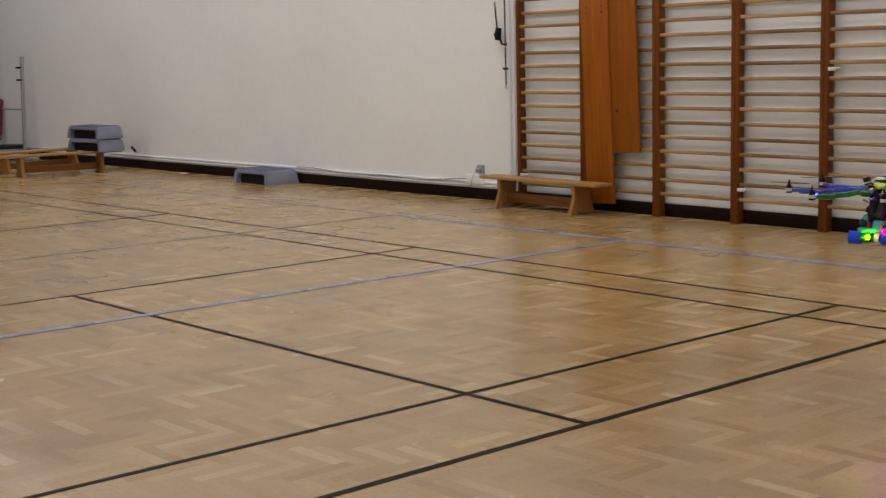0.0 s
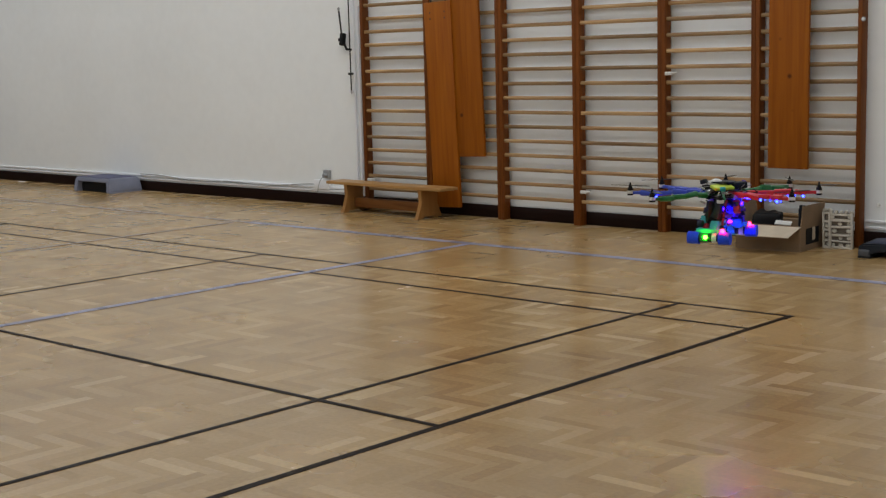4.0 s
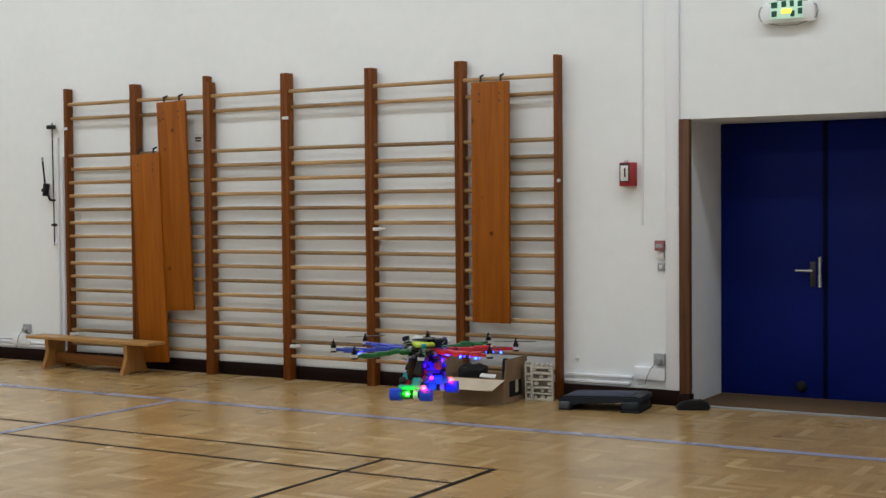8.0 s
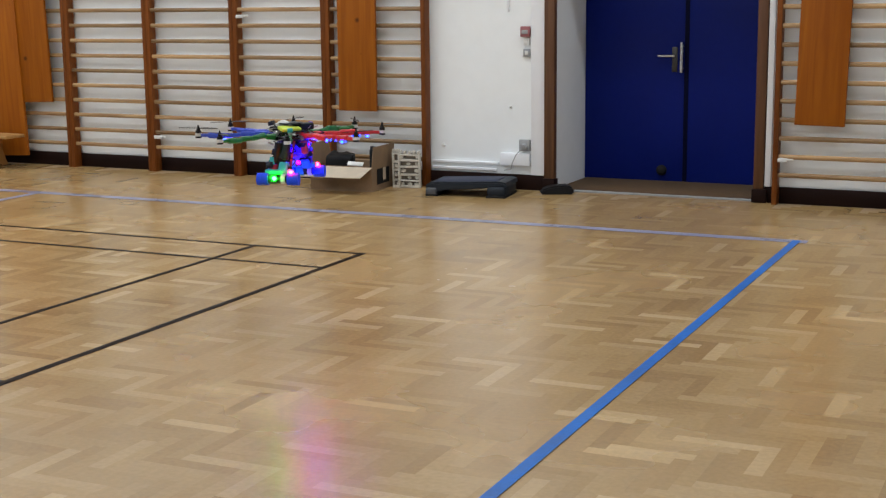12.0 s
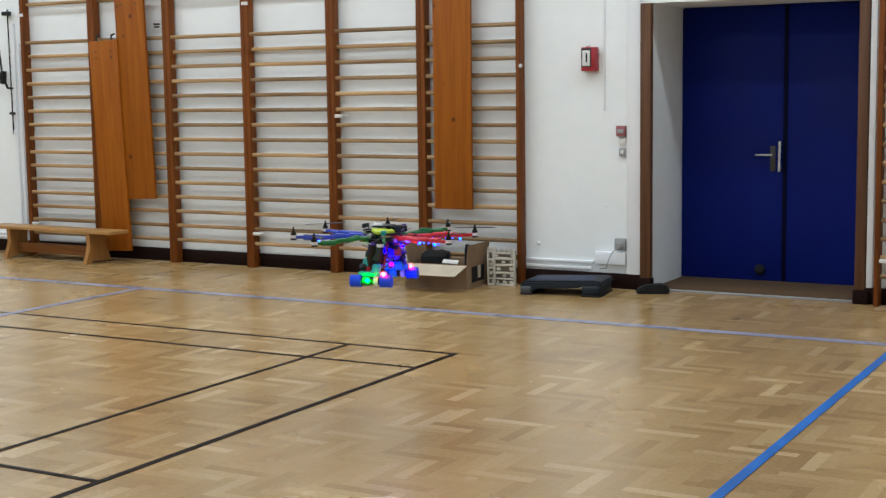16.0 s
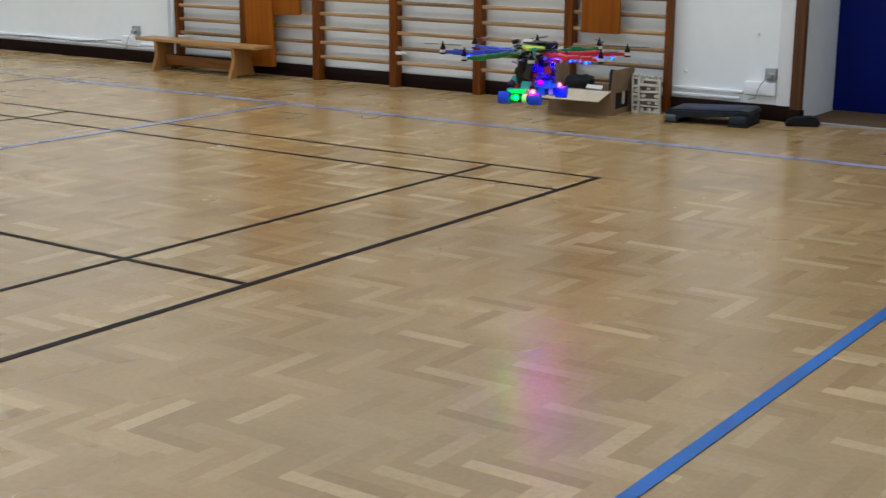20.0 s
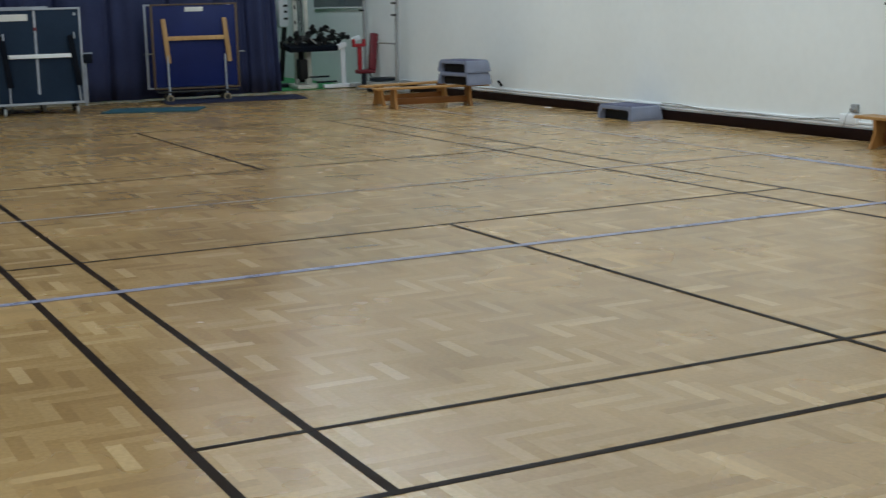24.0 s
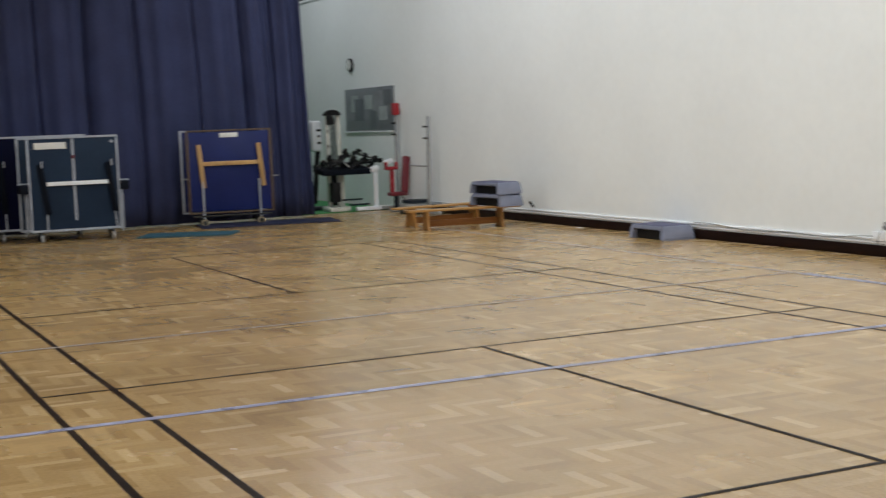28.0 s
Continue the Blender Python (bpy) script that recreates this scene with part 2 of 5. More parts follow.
CURTAIN = material("slate_blue_cloth", (0.044, 0.052, 0.116), 0.95, spec=0.1, vary=0.12, scale=2, bump=0.2, bump_scale=140)
TABLE_BLUE = material("blue_table_board", (0.003, 0.006, 0.09), 0.55, spec=0.12, vary=0.1, scale=2)
TABLE_BRIGHT = material("faded_blue_table_board", (0.009, 0.019, 0.115), 0.4, spec=0.25, vary=0.15, scale=2)
BLUE_BLACK = material("blue_black_board", (0.002, 0.003, 0.02), 0.6, spec=0.08, vary=0.15)
STRUT = material("navy_black_strut", (0.006, 0.008, 0.014), 0.7, spec=0.08, vary=0.2)
TABLE_GREY = material("slate_table_board", (0.017, 0.032, 0.062), 0.55, spec=0.12, vary=0.1, scale=2)
SILVER = material("silver_paint", (0.4, 0.43, 0.5), 0.4, 0.1, vary=0.15)
TAN_WOOD = wood("tan_frame_wood", (0.4, 0.23, 0.09), (0.55, 0.35, 0.16), 2, 0.45)
BROWN_EDGE = material("brown_board_edge", (0.11, 0.068, 0.038), 0.5)
TEAL = material("teal_mat", (0.012, 0.075, 0.115), 0.7, vary=0.12)
NAVY = material("navy_mat", (0.006, 0.009, 0.042), 0.7, vary=0.12)
GREEN_FLOOR = material("green_rubber_floor", (0.03, 0.24, 0.07), 0.7, vary=0.12)
DOORMAT = material("brown_doormat", (0.1, 0.055, 0.022), 0.95, vary=0.2, scale=20, bump=0.6, bump_scale=200)
BOARD_GREY = material("grey_board", (0.16, 0.18, 0.2), 0.4, vary=0.25, scale=2)
# Grey tones that paint what the wall mirror reflects.
REFLECTIONS = [material("painted_reflection", c, 0.6, vary=0.2, scale=5) for c in ((0.22, 0.24, 0.26), (0.36, 0.4, 0.41), (0.13, 0.15, 0.17))]
GLASS_DARK = material("dark_window_glass", (0.01, 0.012, 0.016), 0.08)
MAROON = material("maroon_vinyl", (0.15, 0.014, 0.024), 0.45)
CREAM = material("cream_paint", (0.62, 0.62, 0.56), 0.45)
WHEEL = material("tan_rubber", (0.3, 0.24, 0.15), 0.6)
PAPER = material("white_paper", (0.72, 0.72, 0.7), 0.7)
PERSPEX = material("pale_diffuser", (0.66, 0.68, 0.66), 0.3)
SIGN_GREEN = glow("green_sign", (0.006, 0.07, 0.045), 0.15)
SIGN_WHITE = glow("sign_symbol", (0.5, 0.75, 0.6), 0.4)
SIGN_YELLOW = glow("sign_lamp", (0.9, 0.8, 0.1), 1.0)
ARM_RED = material("red_tape", (0.55, 0.02, 0.03), 0.4)
ARM_GREEN = material("green_tape", (0.01, 0.16, 0.04), 0.4)
ARM_BLUE = material("blue_tape", (0.03, 0.07, 0.5), 0.4)
LIME = material("lime_plastic", (0.55, 0.7, 0.06), 0.4)
FOAM_BLUE = material("blue_foam", (0.008, 0.075, 0.95), 0.7)
LED_VIOLET = glow("violet_led", (0.004, 0.0006, 1.0), 220)
TURQUOISE = material("turquoise_tape", (0.03, 0.38, 0.42), 0.45)
PURPLE = material("violet_cover", (0.07, 0.02, 0.3), 0.45)
LED_BLUE = glow("blue_led", (0.004, 0.011, 1.0), 80)
LED_BELLY = glow("belly_led", (0.02, 0.001, 1.0), 170)
LED_STRIP = glow("blue_strip_led", (0.006, 0.02, 1.0), 18)
LED_RED = glow("red_led", (1.0, 0.0022, 0.011), 280)
LED_GREEN = glow("green_led", (0.003, 1.0, 0.004), 150)

# ---- mesh helpers ----


def box(bm, c, s, rot=None, bevel=0.0):
    """A box of size s at c, with rounded edges if bevel is given."""
    m = Matrix.Translation(c) @ (rot.to_4x4() if rot is not None else Matrix()) @ Matrix.Diagonal((*s, 1))
    made = bmesh.ops.create_cube(bm, size=1, matrix=m)
    if bevel:
        edges = list({e for v in made["verts"] for e in v.link_edges})
        bmesh.ops.bevel(bm, geom=edges, offset=bevel, segments=2, affect="EDGES", profile=0.5)
    return bm


def rod(bm, a, b, r, r2=None, seg=12):
    """A round bar from a to b."""
    a, b = Vector(a), Vector(b)
    d = b - a
    m = Matrix.Translation((a + b) / 2) @ d.to_track_quat("Z", "Y").to_matrix().to_4x4()
    bmesh.ops.create_cone(bm, cap_ends=True, segments=seg, radius1=r, radius2=r if r2 is None else r2, depth=d.length, matrix=m)
    return bm


def ball(bm, c, s, seg=14):
    bmesh.ops.create_uvsphere(bm, u_segments=seg, v_segments=seg // 2 + 1, radius=1, matrix=Matrix.Translation(c) @ Matrix.Diagonal((*s, 1)))
    return bm


def prism(bm, outline, depth, m):
    """An outline in x and z, drawn out along y by depth, centred, at pose m."""
    front = [bm.verts.new(m @ Vector((x, -depth / 2, z))) for x, z in outline]
    back = [bm.verts.new(m @ Vector((x, depth / 2, z))) for x, z in outline]
    n = len(outline)
    bm.faces.new(front)
    bm.faces.new(back[::-1])
    for i in range(n):
        bm.faces.new((front[i], back[i], back[(i + 1) % n], front[(i + 1) % n]))
    bmesh.ops.recalc_face_normals(bm, faces=bm.faces)
    return bm


def B():
    return bmesh.new()


def mesh_of(name, bm, mat, smooth=None):
    me = bpy.data.meshes.new(name)
    bm.to_mesh(me)
    bm.free()
    me.materials.append(mat)
    if smooth is not None:
        me.polygons.foreach_set("use_smooth", [True] * len(me.polygons))
        me.set_sharp_from_angle(angle=radians(smooth))
    return me


def part(name, bm, mat, parent, label="", smooth=35):
    ob = new(name, mesh_of(name, bm, mat, smooth))
    ob.parent = parent
    if label:
        tagged(ob, label)
    return ob


def thing(name, label, category, m=None, group=""):
    ob = new(name)
    ob.empty_display_size = 0.1
    if m is not None:
        ob.matrix_world = m
    return tagged(ob, label, category, group)


def setting(name, bm, mat, label, category, smooth=35):
    return tagged(new(name, mesh_of(name, bm, mat, smooth)), label, category, kind="structure")


# ---- the hall ----
DOOR_L, DOOR_R, DOOR_TOP, BACK = 0.10, 1.74, 2.22, 3.80
X0, X1, Y0 = -26.0, 12.0, -11.0

bm = B()
box(bm, ((X0 + DOOR_L) / 2, (WALL + BACK) / 2, CEILING / 2), (DOOR_L - X0, BACK - WALL, CEILING))
box(bm, ((X1 + DOOR_R) / 2, (WALL + BACK) / 2, CEILING / 2), (X1 - DOOR_R, BACK - WALL, CEILING))
box(bm, ((DOOR_L + DOOR_R) / 2, (WALL + BACK) / 2, (CEILING + DOOR_TOP) / 2), (DOOR_R - DOOR_L, BACK - WALL, CEILING - DOOR_TOP))
setting("wall_north", bm, WHITE_WALL, "long white painted wall with a recessed doorway", "wall")
setting("wall_south", box(B(), ((X0 + X1) / 2, Y0 - 0.1, CEILING / 2), (X1 - X0, 0.2, CEILING)), WHITE_WALL, "plain white painted wall", "wall")
setting("wall_east", box(B(), (X1 + 0.1, (Y0 + BACK) / 2, CEILING / 2), (0.2, BACK - Y0 + 0.4, CEILING)), WHITE_WALL, "plain white painted wall", "wall")
setting("wall_west", box(B(), (X0 - 0.1, (Y0 + BACK) / 2, CEILING / 2), (0.2, BACK - Y0 + 0.4, CEILING)), WHITE_WALL, "plain white painted end wall", "wall")
setting("ceiling", box(B(), ((X0 + X1) / 2, (Y0 + BACK) / 2, CEILING + 0.1), (X1 - X0 + 0.4, BACK - Y0 + 0.4, 0.2)), CEIL, "plain pale ceiling", "ceiling")

# skirting boards along the long wall
for run_l, run_r in ((-19.2, -0.06 + 0.12), (1.78, 11.98)):
    setting("skirting_board", box(B(), ((run_l + run_r) / 2, WALL - 0.0125, 0.06), (run_r - run_l, 0.025, 0.12), bevel=0.004), SKIRT, "dark brown painted skirting board", "skirting")

# cable trunking above the skirting
for run_l, run_r, z in ((-19.2, -6.72, 0.15), (-19.2, -6.72, 0.185), (-0.93, -0.36, 0.15), (-0.93, -0.34, 0.20)):
    setting("cable_trunking", box(B(), ((run_l + run_r) / 2, WALL - 0.012, z), (run_r - run_l, 0.024, 0.022), bevel=0.004), WHITE_TRIM, "thin white cable trunking along the wall", "trunking")
setting("trim_column", box(B(), (0.0, WALL - 0.015, CEILING / 2 + 0.06), (0.112, 0.03, CEILING - 0.12), bevel=0.004), WHITE_TRIM, "white boxed-in upright trunking beside the door", "trunking")
setting("trim_right", box(B(), (1.81, WALL - 0.015, CEILING / 2 + 0.06), (0.045, 0.03, CEILING - 0.12), bevel=0.004), WHITE_TRIM, "narrow white upright trim beside the door", "trim")

# door lining and threshold
setting("door_lining", box(B(), (DOOR_L + 0.0, WALL - 0.01, DOOR_TOP / 2 + 0.05), (0.085, 0.06, DOOR_TOP - 0.1), bevel=0.005), JAMB, "brown wooden corner post of the doorway", "door frame")
setting("door_lining", box(B(), (DOOR_R + 0.005, WALL - 0.01, DOOR_TOP / 2 + 0.05), (0.075, 0.06, DOOR_TOP - 0.1), bevel=0.005), JAMB, "brown wooden corner post of the doorway", "door frame")
for plinth_x in (DOOR_L + 0.0, DOOR_R + 0.015):
    setting("plinth_block", box(B(), (plinth_x, WALL - 0.02, 0.05), (0.11, 0.08, 0.1), bevel=0.006), SKIRT, "dark brown plinth block at the door lining", "skirting")
setting("door_mat", box(B(), ((DOOR_L + DOOR_R) / 2, 3.4, 0.006), (DOOR_R - DOOR_L - 0.03, 0.72, 0.012), bevel=0.004), DOORMAT, "coarse brown mat in the door recess", "doormat")
setting("threshold", box(B(), ((DOOR_L + DOOR_R) / 2, 2.985, 0.005), (DOOR_R - DOOR_L - 0.01, 0.06, 0.01), bevel=0.003), GREY_PLASTIC, "grey metal threshold strip", "threshold")

# blue double door
door = thing("door_1", "closed dark blue double door with steel handles", "door", pose(0, 0, 0))
tagged(door, kind="structure")
MID = 0.945
leaf_l = part("door_leaf", box(B(), ((DOOR_L + MID) / 2, BACK - 0.025, 1.11), (MID - DOOR_L - 0.006, 0.05, 2.2), bevel=0.003), DOOR_BLUE, door)
leaf_r = part("door_leaf", box(B(), ((DOOR_R + MID) / 2, BACK - 0.025, 1.11), (DOOR_R - MID - 0.006, 0.05, 2.2), bevel=0.003), DOOR_BLUE, door)
part("astragal", box(B(), (MID + 0.016, BACK - 0.0515, 1.11), (0.036, 0.007, 2.19), bevel=0.003), BLUE_BLACK, door, "blue-black cover strip on the meeting edge")
bm = rod(B(), (0.86, BACK - 0.05, 1.03), (0.86, BACK - 0.1, 1.03), 0.011)
rod(bm, (0.865, BACK - 0.1, 1.03), (0.735, BACK - 0.1, 1.03), 0.01, 0.008)
part("lever_handle", bm, STEEL, leaf_l, "brushed steel lever handle")
part("lock_plate", box(B(), (0.862, BACK - 0.053, 1.0), (0.045, 0.006, 0.2), bevel=0.002), DARK_METAL, leaf_l)
bm = rod(B(), (0.93, BACK - 0.1, 0.9), (0.93, BACK - 0.1, 1.14), 0.014)
for hz in (0.93, 1.11):
    rod(bm, (0.93, BACK - 0.06, hz), (0.93, BACK - 0.1, hz), 0.009)
part("pull_handle", bm, STEEL, leaf_r, "upright steel pull handle")
part("door_stop", ball(B(), (0.77, BACK - 0.06, 0.1), (0.045, 0.03, 0.045)), BLACK, leaf_l, "round black rubber buffer")
part("door_back", box(B(), ((DOOR_L + DOOR_R) / 2, BACK + 0.03, 1.11), (DOOR_R - DOOR_L + 0.3, 0.06, 2.6)), DOOR_BLUE, door)

# dark rubber wedge lying at the door lining
bm = B()
prism(bm, [(-0.13, 0.0), (0.13, 0.0), (0.125, 0.05), (0.08, 0.072), (-0.06, 0.062), (-0.12, 0.035)], 0.13, pose(0.2, 2.82, 0, 0, 0, 25))
bmesh.ops.bevel(bm, geom=list(bm.edges), offset=0.012, segments=2, affect="EDGES")
tagged(new("door_wedge", mesh_of("door_wedge", bm, BLACK, 40)), "black rubber door wedge lying on the parquet", "door wedge")

# ---- wall bars ----
RUNGS = [0.218 + 0.1343 * i for i in range(15)] + [2.473, 2.612]


def wall_bars(x_l, x_r, top_l, top_r, plates=()):
    t = thing("wall_bars", "reddish-brown wooden wall bars with worn pale rungs", "wall bars", pose((x_l + x_r) / 2, WALL, 0), "wall bars along the wall")
    half = (x_r - x_l) / 2
    for sx, top in ((-1, top_l), (1, top_r)):
        part("upright", box(B(), (sx * (half - 0.019), -0.0725, top / 2), (0.038, 0.095, top), bevel=0.004), BAR_WOOD, t)
    for z in RUNGS:
        deep = z > 1.9 and z not in (RUNGS[14], RUNGS[16])
        y = -0.055 if deep else -0.088
        bm = rod(B(), (-half + 0.038, 0, 0), (half - 0.038, 0, 0), 0.0165, seg=10)
        bmesh.ops.scale(bm, vec=(1, 0.68, 1.08), verts=bm.verts)
        bmesh.ops.translate(bm, vec=(0, y, z), verts=bm.verts)
        part("rung", bm, RUNG_WOOD, t)
    for sx, z in plates:
        bm = box(B(), (sx * half * 0.99, -0.123, z), (0.07, 0.006, 0.03), bevel=0.002)
        if z < 1.9:
            bm = box(B(), (sx * half + 0.045, -0.105, z), (0.09, 0.028, 0.03), bevel=0.004)
            box(bm, (sx * half + 0.11, -0.11, z + 0.005), (0.05, 0.018, 0.014), bevel=0.003)
        part("fixing_plate", bm, PAPER, t, "small white fixing plate")
    return t


POSTS = (-6.40, -5.494, -4.572, -3.667, -2.755, -1.852, -0.945)
TOPS = ((2.77, 2.77), (2.77, 2.80), (2.74, 2.775), (2.775, 2.77), (2.77, 2.775), (2.775, 2.775))
for i in range(6):
    e_l = POSTS[i] + (0.001 if i else -0.02)
    e_r = POSTS[i + 1] - (0.001 if i < 5 else -0.012)
    wall_bars(e_l, e_r, *TOPS[i], plates={0: ((-0.97, 2.37), (-0.97, 0.31)), 3: ((-0.97, 2.37), (-0.97, 0.31)), 4: ((-0.97, 1.37),)}.get(i, ()))
for i in range(4):
    e_l = 1.86 + 0.905 * i
    wall_bars(e_l, e_l + 0.902, 2.775, 2.775, plates=((-0.97, 0.33),) if i == 0 else ())


def hung_plank(x, z0, z1, y, lean, label, width=0.35):
    """A balance plank hung by two hooks from a rung."""
    t = thing("gym_plank", label, "plank", pose(x, y, z0, 0, lean, 0), "planks hung on the wall bars")
    h = z1 - z0
    part("board", box(B(), (0, 0, h / 2), (width, 0.032, h), bevel=0.005), PLANK_WOOD, t)
    part("cleat", box(B(), (0, 0.022, 0.08), (width * 0.9, 0.02, 0.05), bevel=0.003), PLANK_WOOD, t)
    for sx in (-1, 1):
        bm = rod(B(), (sx * width * 0.27, 0.005, h - 0.03), (sx * width * 0.27, 0.005, h + 0.05), 0.009)
        rod(bm, (sx * width * 0.27, 0.005, h + 0.045), (sx * width * 0.27, 0.05, h + 0.06), 0.009)
        part("hook", bm, DARK_METAL, t, "dark metal hook")
        bm = B()
        for dz in (0.1, 0.16):
            rod(bm, (sx * width * 0.27, -0.015, h - dz), (sx * width * 0.27, -0.019, h - dz), 0.008)
        part("bolt_heads", bm, DARK_METAL, t)
    return t


hung_plank(-5.215, 0.09, 2.09, 2.79, -2.2, "long orange pine plank hooked halfway up the wall bars")
hung_plank(-4.905, 0.595, 2.58, 2.805, -2.0, "orange varnished pine plank hooked on the top rung")
hung_plank(-1.535, 0.60, 2.585, 2.805, 0.1, "orange varnished pine plank hooked on the end bay")
hung_plank(2.19, 0.59, 2.585, 2.805, 1.2, "orange varnished pine plank hooked on bars beside the door")


# ---- benches ----
def gym_bench(m, label, length=1.75, height=0.31, span=1.15):
    t = thing("gym_bench", label, "bench", m, "gym benches")
    part("top_plank", box(B(), (0, 0, height - 0.015), (length, 0.24, 0.03), bevel=0.007), BENCH_WOOD, t)
    for sx in (-1, 1):
        out = [(-0.17, 0.0), (-0.10, 0.0), (-0.08, 0.02), (0.08, 0.02), (0.10, 0.0), (0.17, 0.0), (0.135, 0.07), (0.105, 0.16), (0.115, height - 0.03), (-0.115, height - 0.03), (-0.105, 0.16), (-0.135, 0.07)]
        bm = prism(B(), out, 0.045, pose(sx * span / 2, 0, 0, 0, 0, 90))
        part("leg_board", bm, BENCH_LEG, t)
    part("beam", box(B(), (0, 0, 0.10), (span - 0.045, 0.035, 0.095), bevel=0.005), BENCH_BEAM, t, "reddish-brown beam")
    for sx in (-1, 1):
        part("rubber_foot", box(B(), (sx * (span / 2), 0.135, 0.004), (0.05, 0.06, 0.008)), BLACK, t)
    return t


gym_bench(pose(-5.83, 2.6, 0, 0, 0, -3), "honey-coloured wooden gym bench standing before the wall bars", 1.70, 0.31, 1.1)
gym_bench(pose(-14.52, 1.65, 0, 0, 0, 81), "low wooden gym bench carrying a stack of grey steps")
gym_bench(pose(-15.5, 1.78, 0, 0, 0, 97), "low wooden gym bench standing behind another bench")


# ---- aerobic steps ----
def aerobic_step(m, label, body, tread, length=0.78, depth=0.38, height=0.17):
    t = thing("aerobic_step", label, "step platform", m, "aerobic steps")
    hl, hd = length / 2, depth / 2
    # platform with flared ends and an arched opening below
    out = [(-hl, 0), (-hl + 0.07, 0), (-hl + 0.075, height * 0.45), (-hl + 0.1, height * 0.7), (hl - 0.1, height * 0.7), (hl - 0.075, height * 0.45), (hl - 0.07, 0), (hl, 0), (hl - 0.025, height * 0.88), (hl - 0.045, height), (-hl + 0.045, height), (-hl + 0.025, height * 0.88)]
    bm = prism(B(), out, depth, Matrix())
    for v in bm.verts:
        v.co.y *= 1 - 0.1 * v.co.z / height
    bmesh.ops.bevel(bm, geom=[e for e in bm.edges if abs(e.verts[0].co.y - e.verts[1].co.y) < 0.01], offset=0.012, segments=2, affect="EDGES")
    part("body", bm, body, t, smooth=50)
    part("tread", box(B(), (0, 0, height + 0.002), (length - 0.12, depth * 0.84, 0.008), bevel=0.003), tread, t, "ribbed non-slip tread")
    # Black block fills the opening to paint the shade under the platform.
    part("shade_block", box(B(), (0, 0.02, height * 0.31), (length - 0.15, depth - 0.12, height * 0.62)), BLACK, t, "black block painting the shade inside the opening")
    for sx in (-1, 1):
        part("foot_block", box(B(), (sx * (hl - 0.037), 0, 0.02), (0.07, depth * 0.92, 0.04), bevel=0.008), body, t)
    return t


aerobic_step(pose(-10.845, 2.66, 0, 0, 0, -1), "grey plastic aerobic step on the parquet beside the wall", GREY_STEP, GREY_TREAD, 0.8, 0.48, 0.18)
aerobic_step(pose(-14.52, 2.21, 0.31, 0, 0, 5), "grey plastic aerobic step lying across two benches", GREY_STEP, GREY_TREAD, 0.86, 0.42, 0.175)
aerobic_step(pose(-14.53, 2.21, 0.491, 0, 0, 3), "grey plastic aerobic step stacked on another one", GREY_STEP, GREY_TREAD, 0.86, 0.42, 0.175)


def low_step(m, label):
    """A dark step platform with a slim sloping deck on two separate feet."""
    t = thing("aerobic_step", label, "step platform", m, "aerobic steps")
    out = [(-0.325, 0.022), (-0.32, 0.085), (-0.29, 0.105), (0.275, 0.124), (0.315, 0.116), (0.325, 0.085), (0.21, 0.08), (0.13, 0.066), (-0.17, 0.046), (-0.24, 0.028)]
    bm = prism(B(), out, 0.38, Matrix())
    bmesh.ops.bevel(bm, geom=[e for e in bm.edges if abs(e.verts[0].co.y - e.verts[1].co.y) < 0.01], offset=0.012, segments=2, affect="EDGES")
    part("deck", bm, CHARCOAL, t, smooth=50)
    part("tread", box(B(), (-0.01, 0, 0.115), (0.5, 0.3, 0.008), Euler((0, radians(-1.9), 0)).to_matrix(), 0.003), DARK_STEP, t, "ribbed dark tread")
    part("foot", box(B(), (-0.275, -0.02, 0.036), (0.09, 0.37, 0.06), bevel=0.016), GREY_FOOT, t, "greyish rounded foot block", smooth=50)
    part("foot", box(B(), (0.245, -0.02, 0.048), (0.15, 0.37, 0.085), bevel=0.026), CHARCOAL, t, "rounded foot block", smooth=50)
    for x, w in ((-0.27, 0.1), (0.245, 0.155)):
        part("pad", box(B(), (x, -0.02, 0.009), (w, 0.375, 0.018), bevel=0.006), BLACK, t)
    return t


GREY_FOOT = material("dark_grey_plastic", (0.06, 0.065, 0.075), 0.5, vary=0.1)
low_step(pose(-0.415, 2.58, 0, 0, 0, 8), "charcoal plastic aerobic step on the parquet near the door")


# ---- cardboard box and white trays ----
carton = thing("cardboard_box", "open brown cardboard box with black and white contents", "box", pose(-1.47, 2.56, 0, 0, 0, 3))
BW, BD, BH = 0.54, 0.42, 0.2
for nm, c, s in (("front_panel", (0, -BD / 2, BH / 2), (BW, 0.006, BH)), ("back_panel", (0, BD / 2, BH / 2), (BW, 0.006, BH)), ("side_panel", (-BW / 2, 0, BH / 2), (0.006, BD, BH)), ("side_panel", (BW / 2, 0, BH / 2), (0.006, BD, BH)), ("bottom", (0, 0, 0.004), (BW, BD, 0.006))):
    part(nm, box(B(), c, s), CARD, carton)
part("flap", box(B(), (-0.01, -BD / 2 - 0.11, BH - 0.035), (BW + 0.03, 0.24, 0.006), Euler((radians(14), 0, 0)).to_matrix()), CARD_IN, carton, "front flap folded outwards")
part("flap", box(B(), (-BW / 2 - 0.014, 0.0, BH + 0.08), (0.006, BD * 0.82, 0.17), Euler((0, radians(-9), 0)).to_matrix()), CARD, carton, "raised side flap")
part("flap", box(B(), (BW / 2 + 0.008, 0.0, BH + 0.075), (0.006, BD * 0.96, 0.16), Euler((0, radians(5), 0)).to_matrix()), CARD, carton, "raised side flap")
part("flap", box(B(), (0.02, BD / 2 + 0.05, BH - 0.03), (BW * 0.9, 0.006, 0.12), Euler((radians(-60), 0, 0)).to_matrix()), CARD, carton, "back flap folded down")
